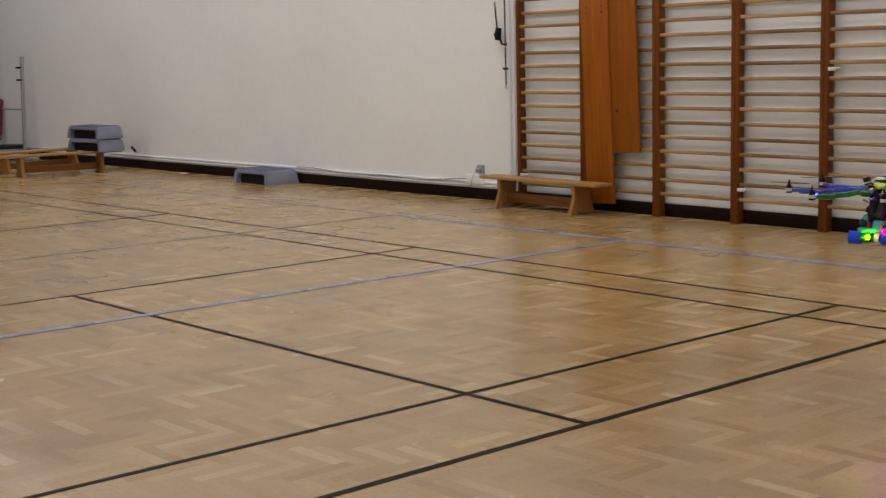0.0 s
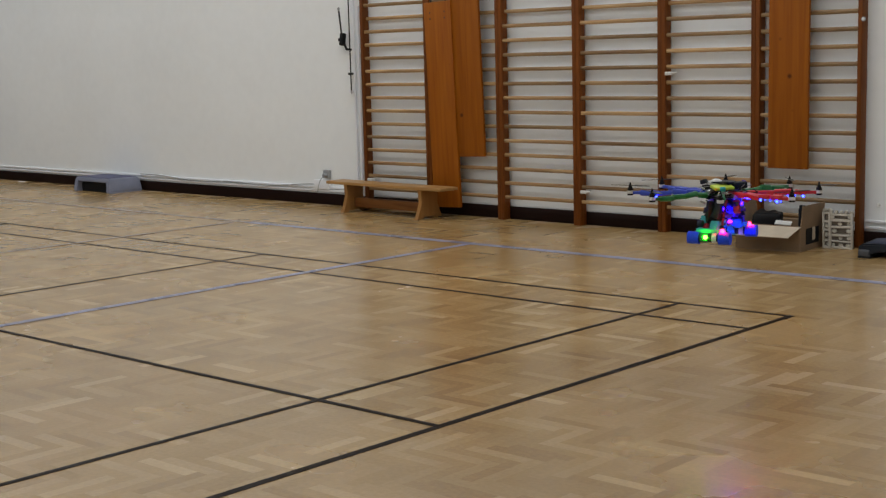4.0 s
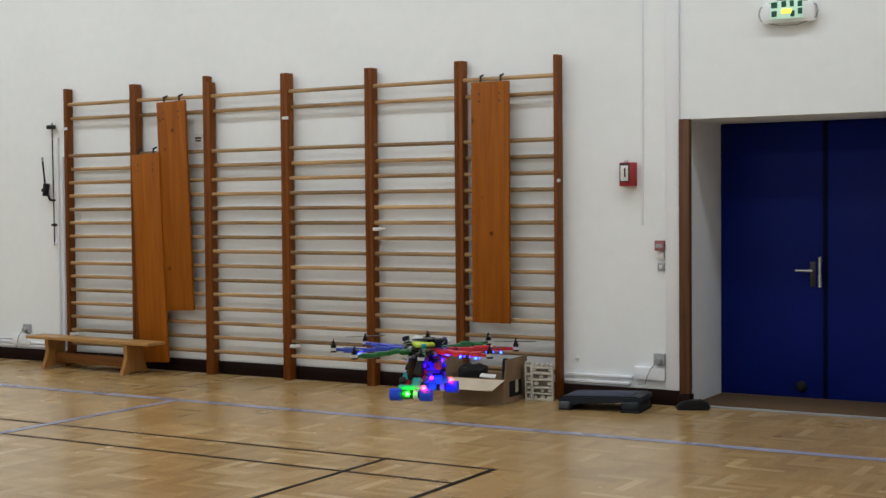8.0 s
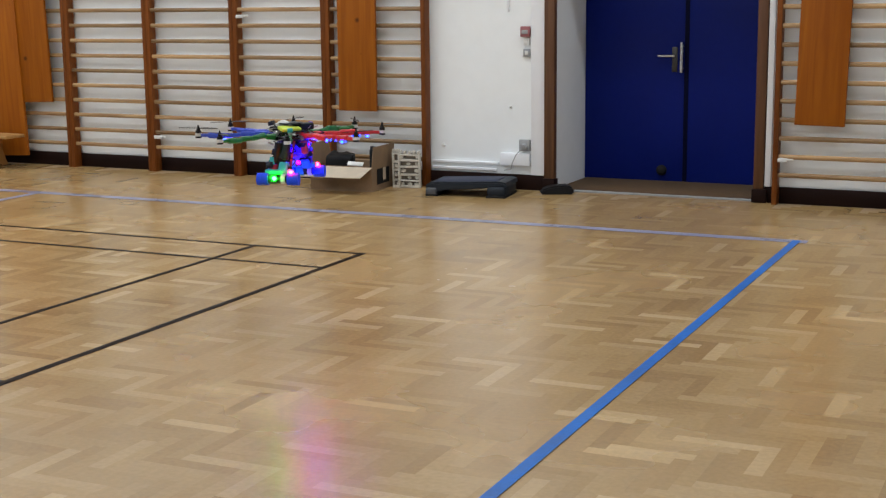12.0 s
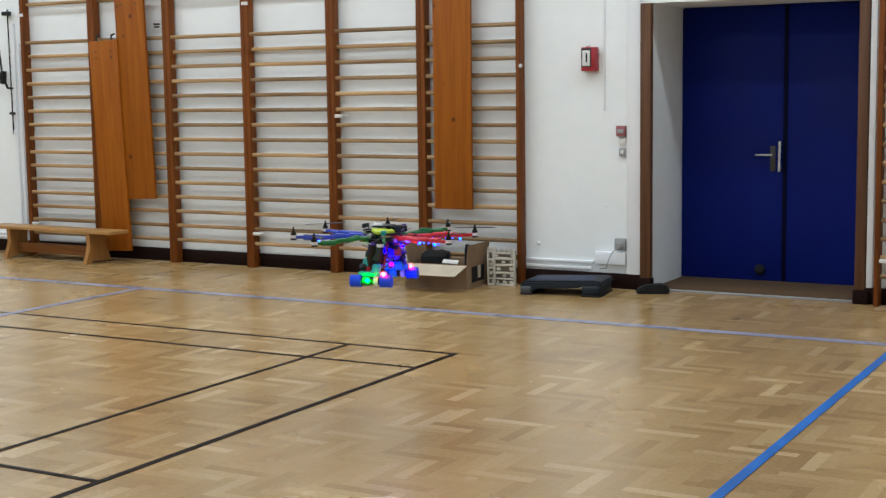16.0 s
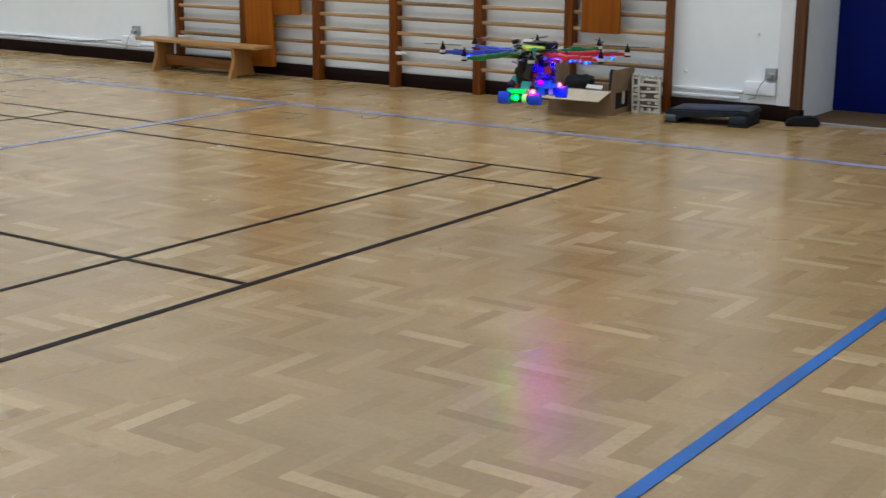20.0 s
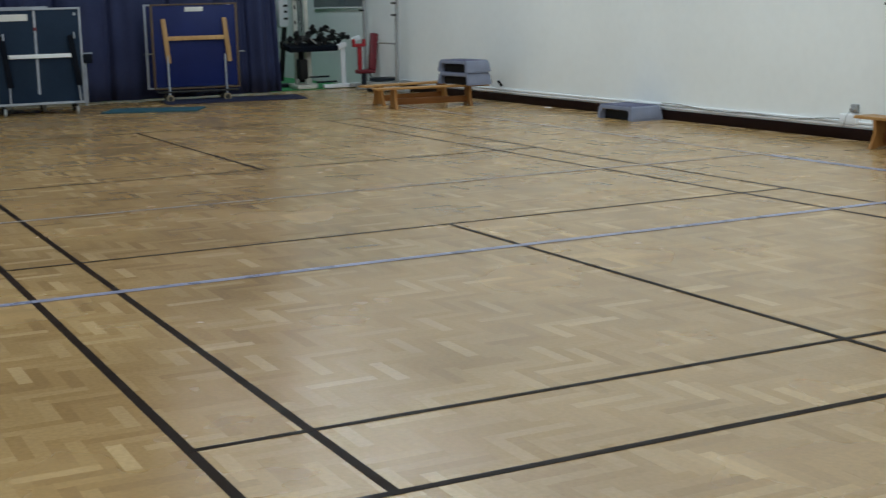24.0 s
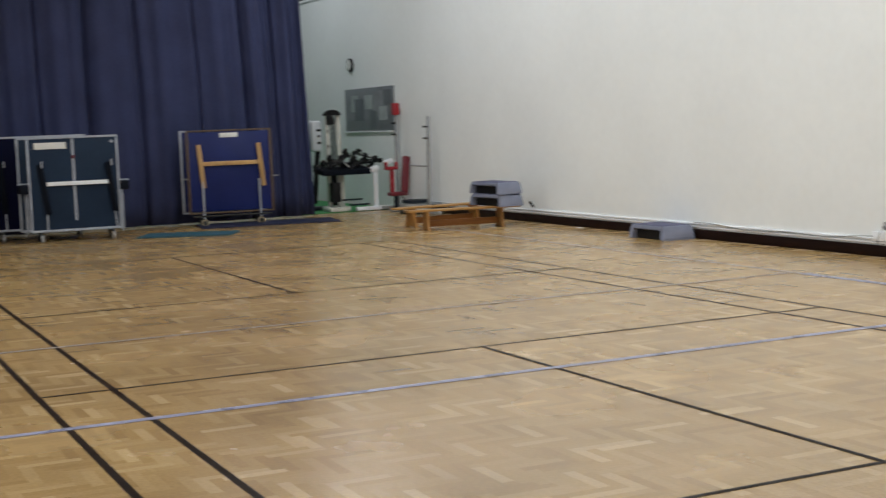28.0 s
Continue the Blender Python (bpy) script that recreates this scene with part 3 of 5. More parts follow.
part("print", box(B(), (BW / 2 + 0.004, 0.0, BH * 0.55), (0.004, BD * 0.55, BH * 0.62)), BLACK, carton, "dark print with a strip of tape")
part("tape", box(B(), (BW / 2 + 0.007, 0.02, BH * 0.62), (0.003, 0.05, BH * 0.5)), CARD_IN, carton)
bag = box(B(), (-1.585, 2.58, 0.19), (0.21, 0.2, 0.17), Euler((0.05, 0.08, 0.35)).to_matrix(), 0.03)
bmesh.ops.subdivide_edges(bag, edges=bag.edges[:], cuts=2, use_grid_fill=True)
for v in bag.verts:
    v.co += Vector((0.02, 0.02, 0.02)) * noise.noise(v.co * 14)
tagged(new("black_bag", mesh_of("black_bag", bag, BLACK, 60)), "crumpled black bag inside the cardboard box", "bag")
tagged(new("paper_sheets", mesh_of("paper_sheets", box(B(), (-1.39, 2.47, 0.205), (0.13, 0.05, 0.01), Euler((0.5, 0.06, 0.2)).to_matrix(), 0.003), PAPER)), "white papers inside the cardboard box", "papers")


def pulp_trays(m, label, mat, rows, cols, w, d, h, seed=3):
    """Moulded trays on edge: uneven cups pressed out of a sheet, with a toothed top rim."""
    t = thing("tray_stack", label, "tray stack", m)
    # Darker backing paints the shade in the recesses between the cups.
    part("backing", box(B(), (0, d * 0.22, h / 2), (w * 0.97, d * 0.46, h * 0.98), bevel=0.004), TRAY_SHADE, t, "dark backing painting the shade between the cups")
    dice = random.Random(seed)
    for sx in (-1, 1):
        part("rib", box(B(), (sx * (w / 2 - 0.006), -d * 0.16, h / 2), (0.012, d * 0.56, h), bevel=0.004), mat, t)
    for k in range(rows + 1):
        z = min(max(h * k / rows + dice.uniform(-0.008, 0.008), 0.01), h - 0.01)
        part("rib", box(B(), (0, -d * 0.12, z), (w - 0.02, d * 0.5, dice.uniform(0.012, 0.022)), Euler((dice.uniform(-0.2, 0.2), dice.uniform(-0.04, 0.04), 0)).to_matrix(), 0.004), mat, t)
    for k in range(rows):
        for c in range(cols):
            if dice.random() < 0.22:
                continue
            cw, ch = w / cols * dice.uniform(0.45, 0.8), h / rows * dice.uniform(0.4, 0.72)
            x = -w / 2 + w * (c + 0.5) / cols + dice.uniform(-0.008, 0.008)
            cup = B()
            bmesh.ops.create_cone(cup, cap_ends=True, segments=8, radius1=0.72, radius2=0.45, depth=1, matrix=Matrix.Translation((x, -d * dice.uniform(0.05, 0.2), h * (k + 0.5) / rows)) @ Matrix.Diagonal((cw * 0.7, d * 0.5, ch * 0.7, 1)) @ Euler((radians(90), 0, radians(22.5))).to_matrix().to_4x4())
            part("cup", cup, mat, t)
    for k in range(5):
        part("tooth", box(B(), (-w / 2 + w * (k + 0.35) / 4.6, -d * 0.1, h + 0.01), (w * 0.1, d * 0.5, dice.uniform(0.02, 0.034)), bevel=0.004), mat, t)
    return t


# Darker tone of the pulp, standing for shade between the cups.
TRAY_SHADE = material("tray_shade_grey", (0.2, 0.175, 0.145), 0.9, vary=0.3, scale=14)
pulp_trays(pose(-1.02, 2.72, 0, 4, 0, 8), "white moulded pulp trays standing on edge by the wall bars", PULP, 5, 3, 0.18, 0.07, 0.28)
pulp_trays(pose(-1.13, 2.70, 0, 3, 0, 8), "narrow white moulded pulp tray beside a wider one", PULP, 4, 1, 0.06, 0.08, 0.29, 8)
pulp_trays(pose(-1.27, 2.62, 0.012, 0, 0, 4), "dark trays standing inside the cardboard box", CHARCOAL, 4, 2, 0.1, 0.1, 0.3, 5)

# ---- fittings on the long wall ----
alarm = thing("alarm_box", "red break-glass box with a white notice", "alarm box", pose(-0.36, WALL, 1.805))
part("case", box(B(), (0, -0.04, 0), (0.12, 0.08, 0.185), bevel=0.006), RED, alarm)
part("surround", box(B(), (-0.014, -0.0815, 0.012), (0.084, 0.004, 0.145)), DARK_METAL, alarm, "dark surround")
part("notice", box(B(), (-0.014, -0.085, 0.008), (0.064, 0.005, 0.12), bevel=0.002), PAPER, alarm, "white notice panel")
part("bar", box(B(), (-0.008, -0.089, 0.012), (0.012, 0.004, 0.07)), BLACK, alarm)
part("cable_cover", box(B(), (0.105, -0.006, 1.4), (0.018, 0.012, 3.6), bevel=0.002), WHITE_TRIM, alarm, "thin white cable cover")
part("bracket", box(B(), (-0.02, -0.03, 0.1), (0.03, 0.03, 0.02), bevel=0.004), STEEL, alarm)
call = thing("call_point", "small red fire call point on the wall", "call point", pose(-0.105, WALL, 1.245))
part("case", box(B(), (0, -0.02, 0), (0.076, 0.04, 0.08), bevel=0.005), DULL_RED, call)
part("glass", box(B(), (0, -0.042, -0.002), (0.052, 0.004, 0.03), bevel=0.001), GREY_PLASTIC, call, "pale glass panel")
for z, s, mt in ((1.165, 0.05, PAPER), (1.08, 0.055, GREY_PLASTIC)):
    sw = thing("wall_switch", "small pale switch below the call point", "switch", pose(-0.098, WALL, z), "switches")
    part("plate", box(B(), (0, -0.01, 0), (s, 0.02, s * 1.1), bevel=0.003), mt, sw)
    part("rocker", box(B(), (0, -0.022, 0), (s * 0.45, 0.006, s * 0.55), bevel=0.001), PAPER, sw)
for x, z in ((-0.11, 0.355), (-7.1, 0.33)):
    so = thing("wall_socket", "grey wall socket with a cable above the trunking", "socket", pose(x, WALL, z), "sockets")
    part("plate", box(B(), (0, -0.02, 0), (0.09, 0.04, 0.09), bevel=0.005), GREY_PLASTIC, so)
    part("plug", rod(B(), (0.005, -0.04, -0.005), (0.005, -0.08, -0.012), 0.022), GREY_PLASTIC, so, "round grey plug")
    bm = B()
    pts = [Vector((0.005, -0.078, -0.015)), Vector((-0.05, -0.085, -0.07)), Vector((-0.085, -0.08, -0.14)), Vector((-0.1, -0.07, -0.19)), Vector((-0.16, -0.06, -0.2))]
    for a, b in zip(pts, pts[1:]):
        rod(bm, a, b, 0.004, seg=8)
    part("cable", bm, GREY_PLASTIC, so, "thin grey cable")
    part("junction_box", box(B(), (-0.08, -0.02, -0.115), (0.25, 0.04, 0.1), bevel=0.005), WHITE_TRIM, so, "white junction box on the trunking")

sign = thing("exit_sign", "emergency exit light with a green sign above the door", "exit sign", pose(0.915, WALL, 2.98))
part("housing", box(B(), (0, -0.034, -0.01), (0.4, 0.068, 0.16), bevel=0.03), WHITE_WALL, sign, "pale rounded plastic housing")
ends = [(0.2 * math.cos(a) ** 3 + 0.19 * math.copysign(abs(math.cos(a)) ** 0.4, math.cos(a)) - 0.17 * math.cos(a), -0.01 + 0.094 * math.copysign(abs(math.sin(a)) ** 0.5, math.sin(a))) for a in (math.tau * k / 28 for k in range(28))]
bm = B()
for (ax, az), (bx, bz) in zip(ends, ends[1:] + ends[:1]):
    rod(bm, (ax, -0.05, az), (bx, -0.05, bz), 0.005, seg=6)
part("rim", bm, GREY_PLASTIC, sign, "thin grey rim")
part("panel", box(B(), (0, -0.084, 0.008), (0.24, 0.006, 0.13), bevel=0.001), SIGN_WHITE, sign, "lit pale panel")
for cx, cz, w in ((-0.092, 0.045, 0.045), (-0.092, -0.02, 0.04), (-0.02, 0.048, 0.035), (0.04, 0.048, 0.03), (0.045, -0.025, 0.03), (0.1, 0.045, 0.032), (0.1, -0.01, 0.032)):
    part("pictogram", box(B(), (cx, -0.089, cz), (w, 0.004, 0.042)), SIGN_GREEN, sign, "dark green pictogram block")
part("lamp", box(B(), (0.0, -0.091, -0.005), (0.075, 0.004, 0.035), bevel=0.001), SIGN_YELLOW, sign, "small yellow lit lamp")

note = thing("wall_notice", "small white wall notice with dark print", "notice", pose(-4.765, WALL, 2.21))
part("sheet", box(B(), (0, -0.004, 0), (0.1, 0.008, 0.12), bevel=0.001), PAPER, note)
bm = B()
for k, (w, z) in enumerate(((0.075, 0.02), (0.06, -0.005))):
    box(bm, (0.0, -0.009, z), (w, 0.003, 0.016))
part("print", bm, BLACK, note, "dark printed bars")

for x, z, r, mt in ((-0.83, 0.33, 0.016, PAPER), (-0.235, 0.655, 0.008, PAPER)):
    plug = thing("wall_plug", "tiny plastic plug in the white wall", "wall plug", pose(x, WALL, z), "wall plugs")
    part("cap", rod(B(), (0, 0, 0), (0, -0.018, 0), r, r * 0.7), mt, plug)
    part("pin", rod(B(), (0, -0.016, 0), (0, -0.03, 0), r * 0.35), mt, plug)
stud = thing("post_stud", "small pale stud on the end post of the wall bars", "stud", pose(-0.925, WALL - 0.12, 1.765))
part("cap", rod(B(), (0, 0, 0), (0, -0.012, 0), 0.013, 0.009), PAPER, stud)
part("washer", rod(B(), (0, 0.002, 0), (0, -0.004, 0), 0.018), GREY_PLASTIC, stud)
bm = B()
box(bm, (0, 0, 0.006), (0.1, 0.06, 0.004), Euler((0.06, 0.05, 0.5)).to_matrix(), 0.001)
scrap = new("paper_scrap", mesh_of("paper_scrap", bm, PAPER))
scrap.matrix_world = pose(-13.05, 2.78, 0.002, 0, 0, 15)
tagged(scrap, "scrap of white paper on the parquet by the skirting", "paper")
loose = thing("loose_cable", "thin grey cable sagging along the white trunking", "cable", pose(-8.9, WALL, 0))
bm, span = B(), [Vector((-1.6 + 3.2 * k / 16, -0.034 - 0.008 * math.sin(k * 1.3), 0.205 - 0.035 * math.sin(math.pi * k / 16) + 0.012 * math.sin(k * 0.9))) for k in range(17)]
for a, b in zip(span, span[1:]):
    rod(bm, a, b, 0.006, seg=8)
part("sheath", bm, GREY_PLASTIC, loose)
for k in (2, 8, 14):
    part("clip", box(B(), (span[k].x, -0.02, span[k].z), (0.02, 0.04, 0.02), bevel=0.003), WHITE_TRIM, loose)

# rope winch beside the wall bars
winch = thing("wall_winch", "black rope winch with a lever on upright wall pipes", "winch", pose(-6.6, WALL, 0))
part("pipe", rod(B(), (-0.02, -0.02, 0.12), (-0.02, -0.02, 2.3), 0.013), WHITE_TRIM, winch, "thin white pipe")
part("pipe", rod(B(), (0.055, -0.025, 0.12), (0.055, -0.025, 2.1), 0.016), WHITE_TRIM, winch, "white pipe")
part("rope", rod(B(), (-0.055, -0.05, 2.44), (-0.047, -0.05, 1.2), 0.007), BLACK, winch, "dark hanging rope")
bm = box(B(), (-0.145, -0.06, 1.765), (0.055, 0.05, 0.13), Euler((0, radians(8), 0)).to_matrix(), 0.01)
box(bm, (-0.175, -0.06, 1.76), (0.05, 0.03, 0.035), bevel=0.006)
rod(bm, (-0.145, -0.07, 1.8), (-0.168, -0.08, 2.06), 0.009)
rod(bm, (-0.12, -0.06, 1.72), (-0.09, -0.06, 1.66), 0.012)
rod(bm, (-0.09, -0.06, 1.66), (-0.03, -0.05, 1.655), 0.011)
part("lever", bm, BLACK, winch, "black lever and ratchet")
part("knob", ball(B(), (-0.17, -0.08, 2.08), (0.014, 0.014, 0.018)), GREY_PLASTIC, winch, "grey lever knob")
part("pulley_bracket", box(B(), (-0.08, -0.04, 2.4), (0.09, 0.05, 0.04), bevel=0.006), DARK_METAL, winch)
for z in (1.405, 1.22):
    part("bracket", box(B(), (-0.06, -0.03, z), (0.06, 0.05, 0.025), bevel=0.004), DARK_METAL if z > 1.3 else WHITE_TRIM, winch)
peg = thing("wall_peg", "short bent pipe end sticking out above the trunking", "pipe end", pose(-14.66, WALL, 0.24))
bm = rod(B(), (0, -0.03, 0), (0, -0.05, 0.03), 0.02)
rod(bm, (0, -0.05, 0.03), (-0.04, -0.07, 0.075), 0.018)
part("pipe", bm, BLACK, peg)

# ---- end of the hall: curtain ----
CURTAIN_X = -19.35
rows, cols = 14, 900
verts, faces = [], []
for j in range(rows + 1):
    z = 0.03 + (CEILING - 0.08) * j / rows
    for i in range(cols + 1):
        y = 1.02 - 11.8 * i / cols
        edge = max(0.0, 1 - (1.02 - y) / 1.6)
        phase = y * (7.5 + 4.0 * edge) + 2.6 * noise.noise((y * 0.6, 0.4, 0.0)) + 0.6 * noise.noise((y * 0.7, z * 0.3, 2.0))
        deep = 0.055 + 0.045 * noise.noise((y * 0.8, 3.1, 0.0)) + 0.05 * edge
        crease = 1 - min(1.0, abs(math.sin(phase * 0.5 + 0.4)) / (0.19 + 0.1 * noise.noise((y * 0.9, 9.0, 0.0))))
        wave = deep * math.sin(phase) + 0.03 * math.sin(phase * 2.3 + 3.0 * noise.noise((y * 1.1, 5.0, 0.0))) - 0.15 * max(0.0, crease) * (0.6 + 0.5 * noise.noise((y * 0.5, z * 0.2, 4.0)))
        wave += 0.04 * noise.noise((y * 2.2, z * 0.25, 7.0)) + 0.02 * noise.noise((y * 3.0, z * 1.4, 1.0)) * max(0.0, 1 - z / 1.2)
        verts.append((CURTAIN_X + wave - 0.05 * edge, y + 0.08 * edge * (1 - z / CEILING) - 0.12 * (z / CEILING), z))
for j in range(rows):
    for i in range(cols):
        a = j * (cols + 1) + i
        faces.append((a, a + 1, a + cols + 2, a + cols + 1))
me = bpy.data.meshes.new("curtain")
me.from_pydata(verts, [], faces)
me.materials.append(CURTAIN)
me.polygons.foreach_set("use_smooth", [True] * len(me.polygons))
curtain = tagged(new("curtain", me), "heavy slate-blue pleated dividing curtain reaching the floor", "curtain")
thick = curtain.modifiers.new("thickness", "SOLIDIFY")
thick.thickness = 0.006


# ---- folded table-tennis tables ----
def tennis_table(m, label, board, width=1.525, top=1.6, base=0.17, lite=True, rim=None, plain=False, aside=0.0, lean=3.0, shift=0.0):
    t = thing("tennis_table", label, "table tennis table", m, "folded table tennis tables")
    hw, mid, h = width / 2, (top + base) / 2, top - base
    for sx in (0.0, -0.26):
        dy = aside if sx else 0.0
        pn = part("board", box(B(), (sx, dy, mid), (0.022, width - 0.03, h - 0.03), bevel=0.003), board, t)
        bm = B()
        for c, s in (((sx, dy - hw, mid), (0.045, 0.03, h)), ((sx, dy + hw, mid), (0.045, 0.03, h)), ((sx, dy, top), (0.045, width + 0.03, 0.03)), ((sx, dy, base), (0.045, width + 0.03, 0.035))):
            box(bm, c, s, bevel=0.004)
        part("rim", bm, rim or SILVER, pn, "metal rim")
    face = 0.013
    if not plain:
        part("centre_line", box(B(), (face, 0, mid + 0.06), (0.008, 0.035, h - 0.16)), SILVER, t, "pale centre strip")
        part("cross_bar", box(B(), (0.05, shift, base + (h * 0.485 if lite else h * 0.505)), (0.03, width * 0.75 if lite else width * 0.69, 0.06), bevel=0.004), WHITE_TRIM, t, "white metal cross bar")
        part("maker_plate", box(B(), (face + 0.004, hw * 0.48 if lite else -hw * 0.5, top - 0.12), (0.006, width * 0.355, 0.1), bevel=0.002), PAPER, t, "white blank plate")
        part("clip", box(B(), (face + 0.008, 0, base + h * 0.79), (0.012, 0.045, 0.05), bevel=0.004), MAROON, t, "small red clip")
        part("corner_stud", rod(B(), (face, hw - 0.075, top - 0.085), (face + 0.012, hw - 0.075, top - 0.085), 0.024), SILVER, t, "round silver stud")
    for sy in (-1, 1):
        part("strut", box(B(), (0.05, sy * hw * 0.76 + shift, base + h * 0.45), (0.04, 0.085, h * 0.54), Euler((radians(lean), 0, 0)).to_matrix(), 0.01), STRUT, t, "dark folding leg")
        for dy in (-0.055, 0.055) if lite else (0.0,):
            part("leg_bracket", box(B(), (0.05, sy * hw * 0.78 + dy + shift, base + h * 0.715), (0.045, 0.022, 0.1), bevel=0.004), SILVER, t)
        part("side_rail", box(B(), (-0.1, sy * (hw + 0.05), base + h * 0.23), (0.09, 0.035, h * 0.5), bevel=0.006), SILVER, t)
        part("side_rail", box(B(), (-0.3, sy * (hw + 0.07), base + h * 0.2), (0.05, 0.03, h * 0.52), bevel=0.006), SILVER, t)
        part("latch", box(B(), (-0.12, sy * (hw + 0.08), base + h * 0.455), (0.3, 0.15, 0.13), bevel=0.02), STRUT, t, "black hinge block")
        part("latch_bar", box(B(), (-0.08, sy * (hw + 0.09), base + h * 0.515), (0.05, 0.16, 0.018), bevel=0.004), SILVER, t)
        part("strut_foot", rod(B(), (0.05, sy * hw * 0.76 + shift + 0.03, base + h * 0.2), (0.06, sy * hw * 0.78 + shift + 0.04, base), 0.012), SILVER, t)
        part("trolley_rail", box(B(), (-0.12, sy * hw * 0.8, 0.13), (0.5, 0.04, 0.04), bevel=0.005), DARK_METAL, t)
        for sx in (-0.34, 0.14):
            w = part("castor", rod(B(), (sx, sy * hw * 0.8 - 0.016, 0.06), (sx, sy * hw * 0.8 + 0.016, 0.06), 0.06, seg=20), GREY_PLASTIC if sx > 0 else BLACK, t)
            part("hub", rod(B(), (sx, sy * hw * 0.8 - 0.02, 0.06), (sx, sy * hw * 0.8 + 0.02, 0.06), 0.025), GREY_PLASTIC, w)
    return t


def wooden_table(m, label, width=1.39, top=1.59, base=0.22):
    t = thing("tennis_table", label, "table tennis table", m, "folded table tennis tables")
    hw, mid, h = width / 2, (top + base) / 2, top - base
    for sx, dy in ((0.0, 0.0), (-0.2, -0.085)):
        pn = part("board", box(B(), (sx, dy, mid), (0.022, width - 0.05, h - 0.05), bevel=0.003), TABLE_BRIGHT, t)
        bm = B()
        for c, s in (((sx, dy - hw, mid), (0.05, 0.035, h)), ((sx, dy + hw, mid), (0.05, 0.035, h)), ((sx, dy, top), (0.05, width + 0.035, 0.025)), ((sx, dy, base), (0.05, width + 0.035, 0.025))):
            box(bm, c, s, bevel=0.004)
        part("edge", bm, SILVER if sx else BROWN_EDGE, pn, "silver board edge" if sx else "brown board edge")
    for sy in (-1, 1):
        part("leg", box(B(), (0.05, sy * hw * 0.72 + 0.015, base + h * 0.57), (0.045, 0.075, h * 0.53), Euler((radians(5), 0, 0)).to_matrix(), 0.008), TAN_WOOD, t, "pale wooden folding leg")
        part("stand_post", rod(B(), (0.085, sy * hw * 0.68, 0.11), (0.06, sy * hw * 0.68, base + h * 0.4), 0.016), SILVER, t)
        for sx in (-0.28, 0.12):
            w = part("castor", rod(B(), (sx - 0.016, sy * hw * 0.68, 0.062), (sx + 0.016, sy * hw * 0.68, 0.062), 0.062, seg=22), WHEEL if sx > 0 else DARK_METAL, t, "pale castor wheel")
            part("hub", rod(B(), (sx - 0.021, sy * hw * 0.68, 0.062), (sx + 0.021, sy * hw * 0.68, 0.062), 0.038), DARK_METAL, w)
        part("side_hook", box(B(), (-0.1, sy * (hw + 0.07), base + h * 0.42), (0.06, 0.12, 0.02), bevel=0.004), GREY_PLASTIC, t)
    part("cross_piece", box(B(), (0.055, 0, base + h * 0.6), (0.04, hw * 1.36, 0.07), bevel=0.006), TAN_WOOD, t, "pale wooden cross piece")
    part("stand_rail", box(B(), (0.09, 0, 0.17), (0.03, width * 0.95, 0.03), bevel=0.005), DARK_METAL, t)
    part("maker_plate", box(B(), (0.016, 0.0, top - 0.08), (0.006, 0.3, 0.075), bevel=0.002), PAPER, t, "white blank plate")
    return t


tennis_table(pose(-17.75, -5.58, 0), "folded blue table tennis table with silver frame on castors", TABLE_BLUE, 1.54, 1.62, 0.19)
tennis_table(pose(-17.75, -7.46, 0, 0, 0, 0), "folded blue table tennis table at the row's end", TABLE_BLUE)
tennis_table(pose(-17.5, -3.45, 0, 0, 0, -4), "folded slate-grey table tennis table with silver frame", TABLE_GREY, 1.32, 1.575, lite=False, aside=-0.13, lean=7.0, shift=0.045)
tennis_table(pose(-18.2, -3.86, 0, 0, 0, -4), "folded dark blue table tennis table parked behind a grey one", BLUE_BLACK, 1.45, 1.6, plain=True, aside=-0.1)
wooden_table(pose(-18.6, -0.67, 0, 0, 0, -9), "folded blue table tennis table with brown edges and wooden legs")
wooden_table(pose(-18.6, -6.25, 0, 0, 0, 2), "folded table tennis table with wooden legs parked behind")

case = thing("flight_case", "low black case with silver edges", "case", pose(-17.35, -7.22, 0))
part("body", box(B(), (0, 0, 0.38), (0.6, 1.2, 0.62), bevel=0.008), BLACK, case)
bm = B()
for y in (-0.6, 0.6):
    box(bm, (0.3, y, 0.38), (0.03, 0.03, 0.64), bevel=0.004)
for z in (0.07, 0.69):
    box(bm, (0.3, 0, z), (0.03, 1.22, 0.03), bevel=0.004)
part("edging", bm, SILVER, case, "silver edging")
part("plate", box(B(), (0.303, 0.2, 0.33), (0.008, 0.5, 0.09)), PAPER, case)
for y in (-0.5, 0.5):
    part("castor", rod(B(), (0.2, y - 0.02, 0.035), (0.2, y + 0.02, 0.035), 0.035), BLACK, case)

# mats on the floor
for c, s, r, mt, lb in (((-17.0, -1.85), (0.75, 1.45), -28, TEAL, "thin teal exercise mat on the parquet"), ((-18.3, -0.15), (1.0, 2.3), -10, NAVY, "thin navy exercise mat below a folded table")):
    mat_ob = new("exercise_mat", mesh_of("exercise_mat", box(B(), (0, 0, 0.011), (*s, 0.022), bevel=0.008), mt))
    mat_ob.matrix_world = pose(*c, 0.001, 0, 0, r)
    tagged(mat_ob, lb, "mat", "exercise mats")

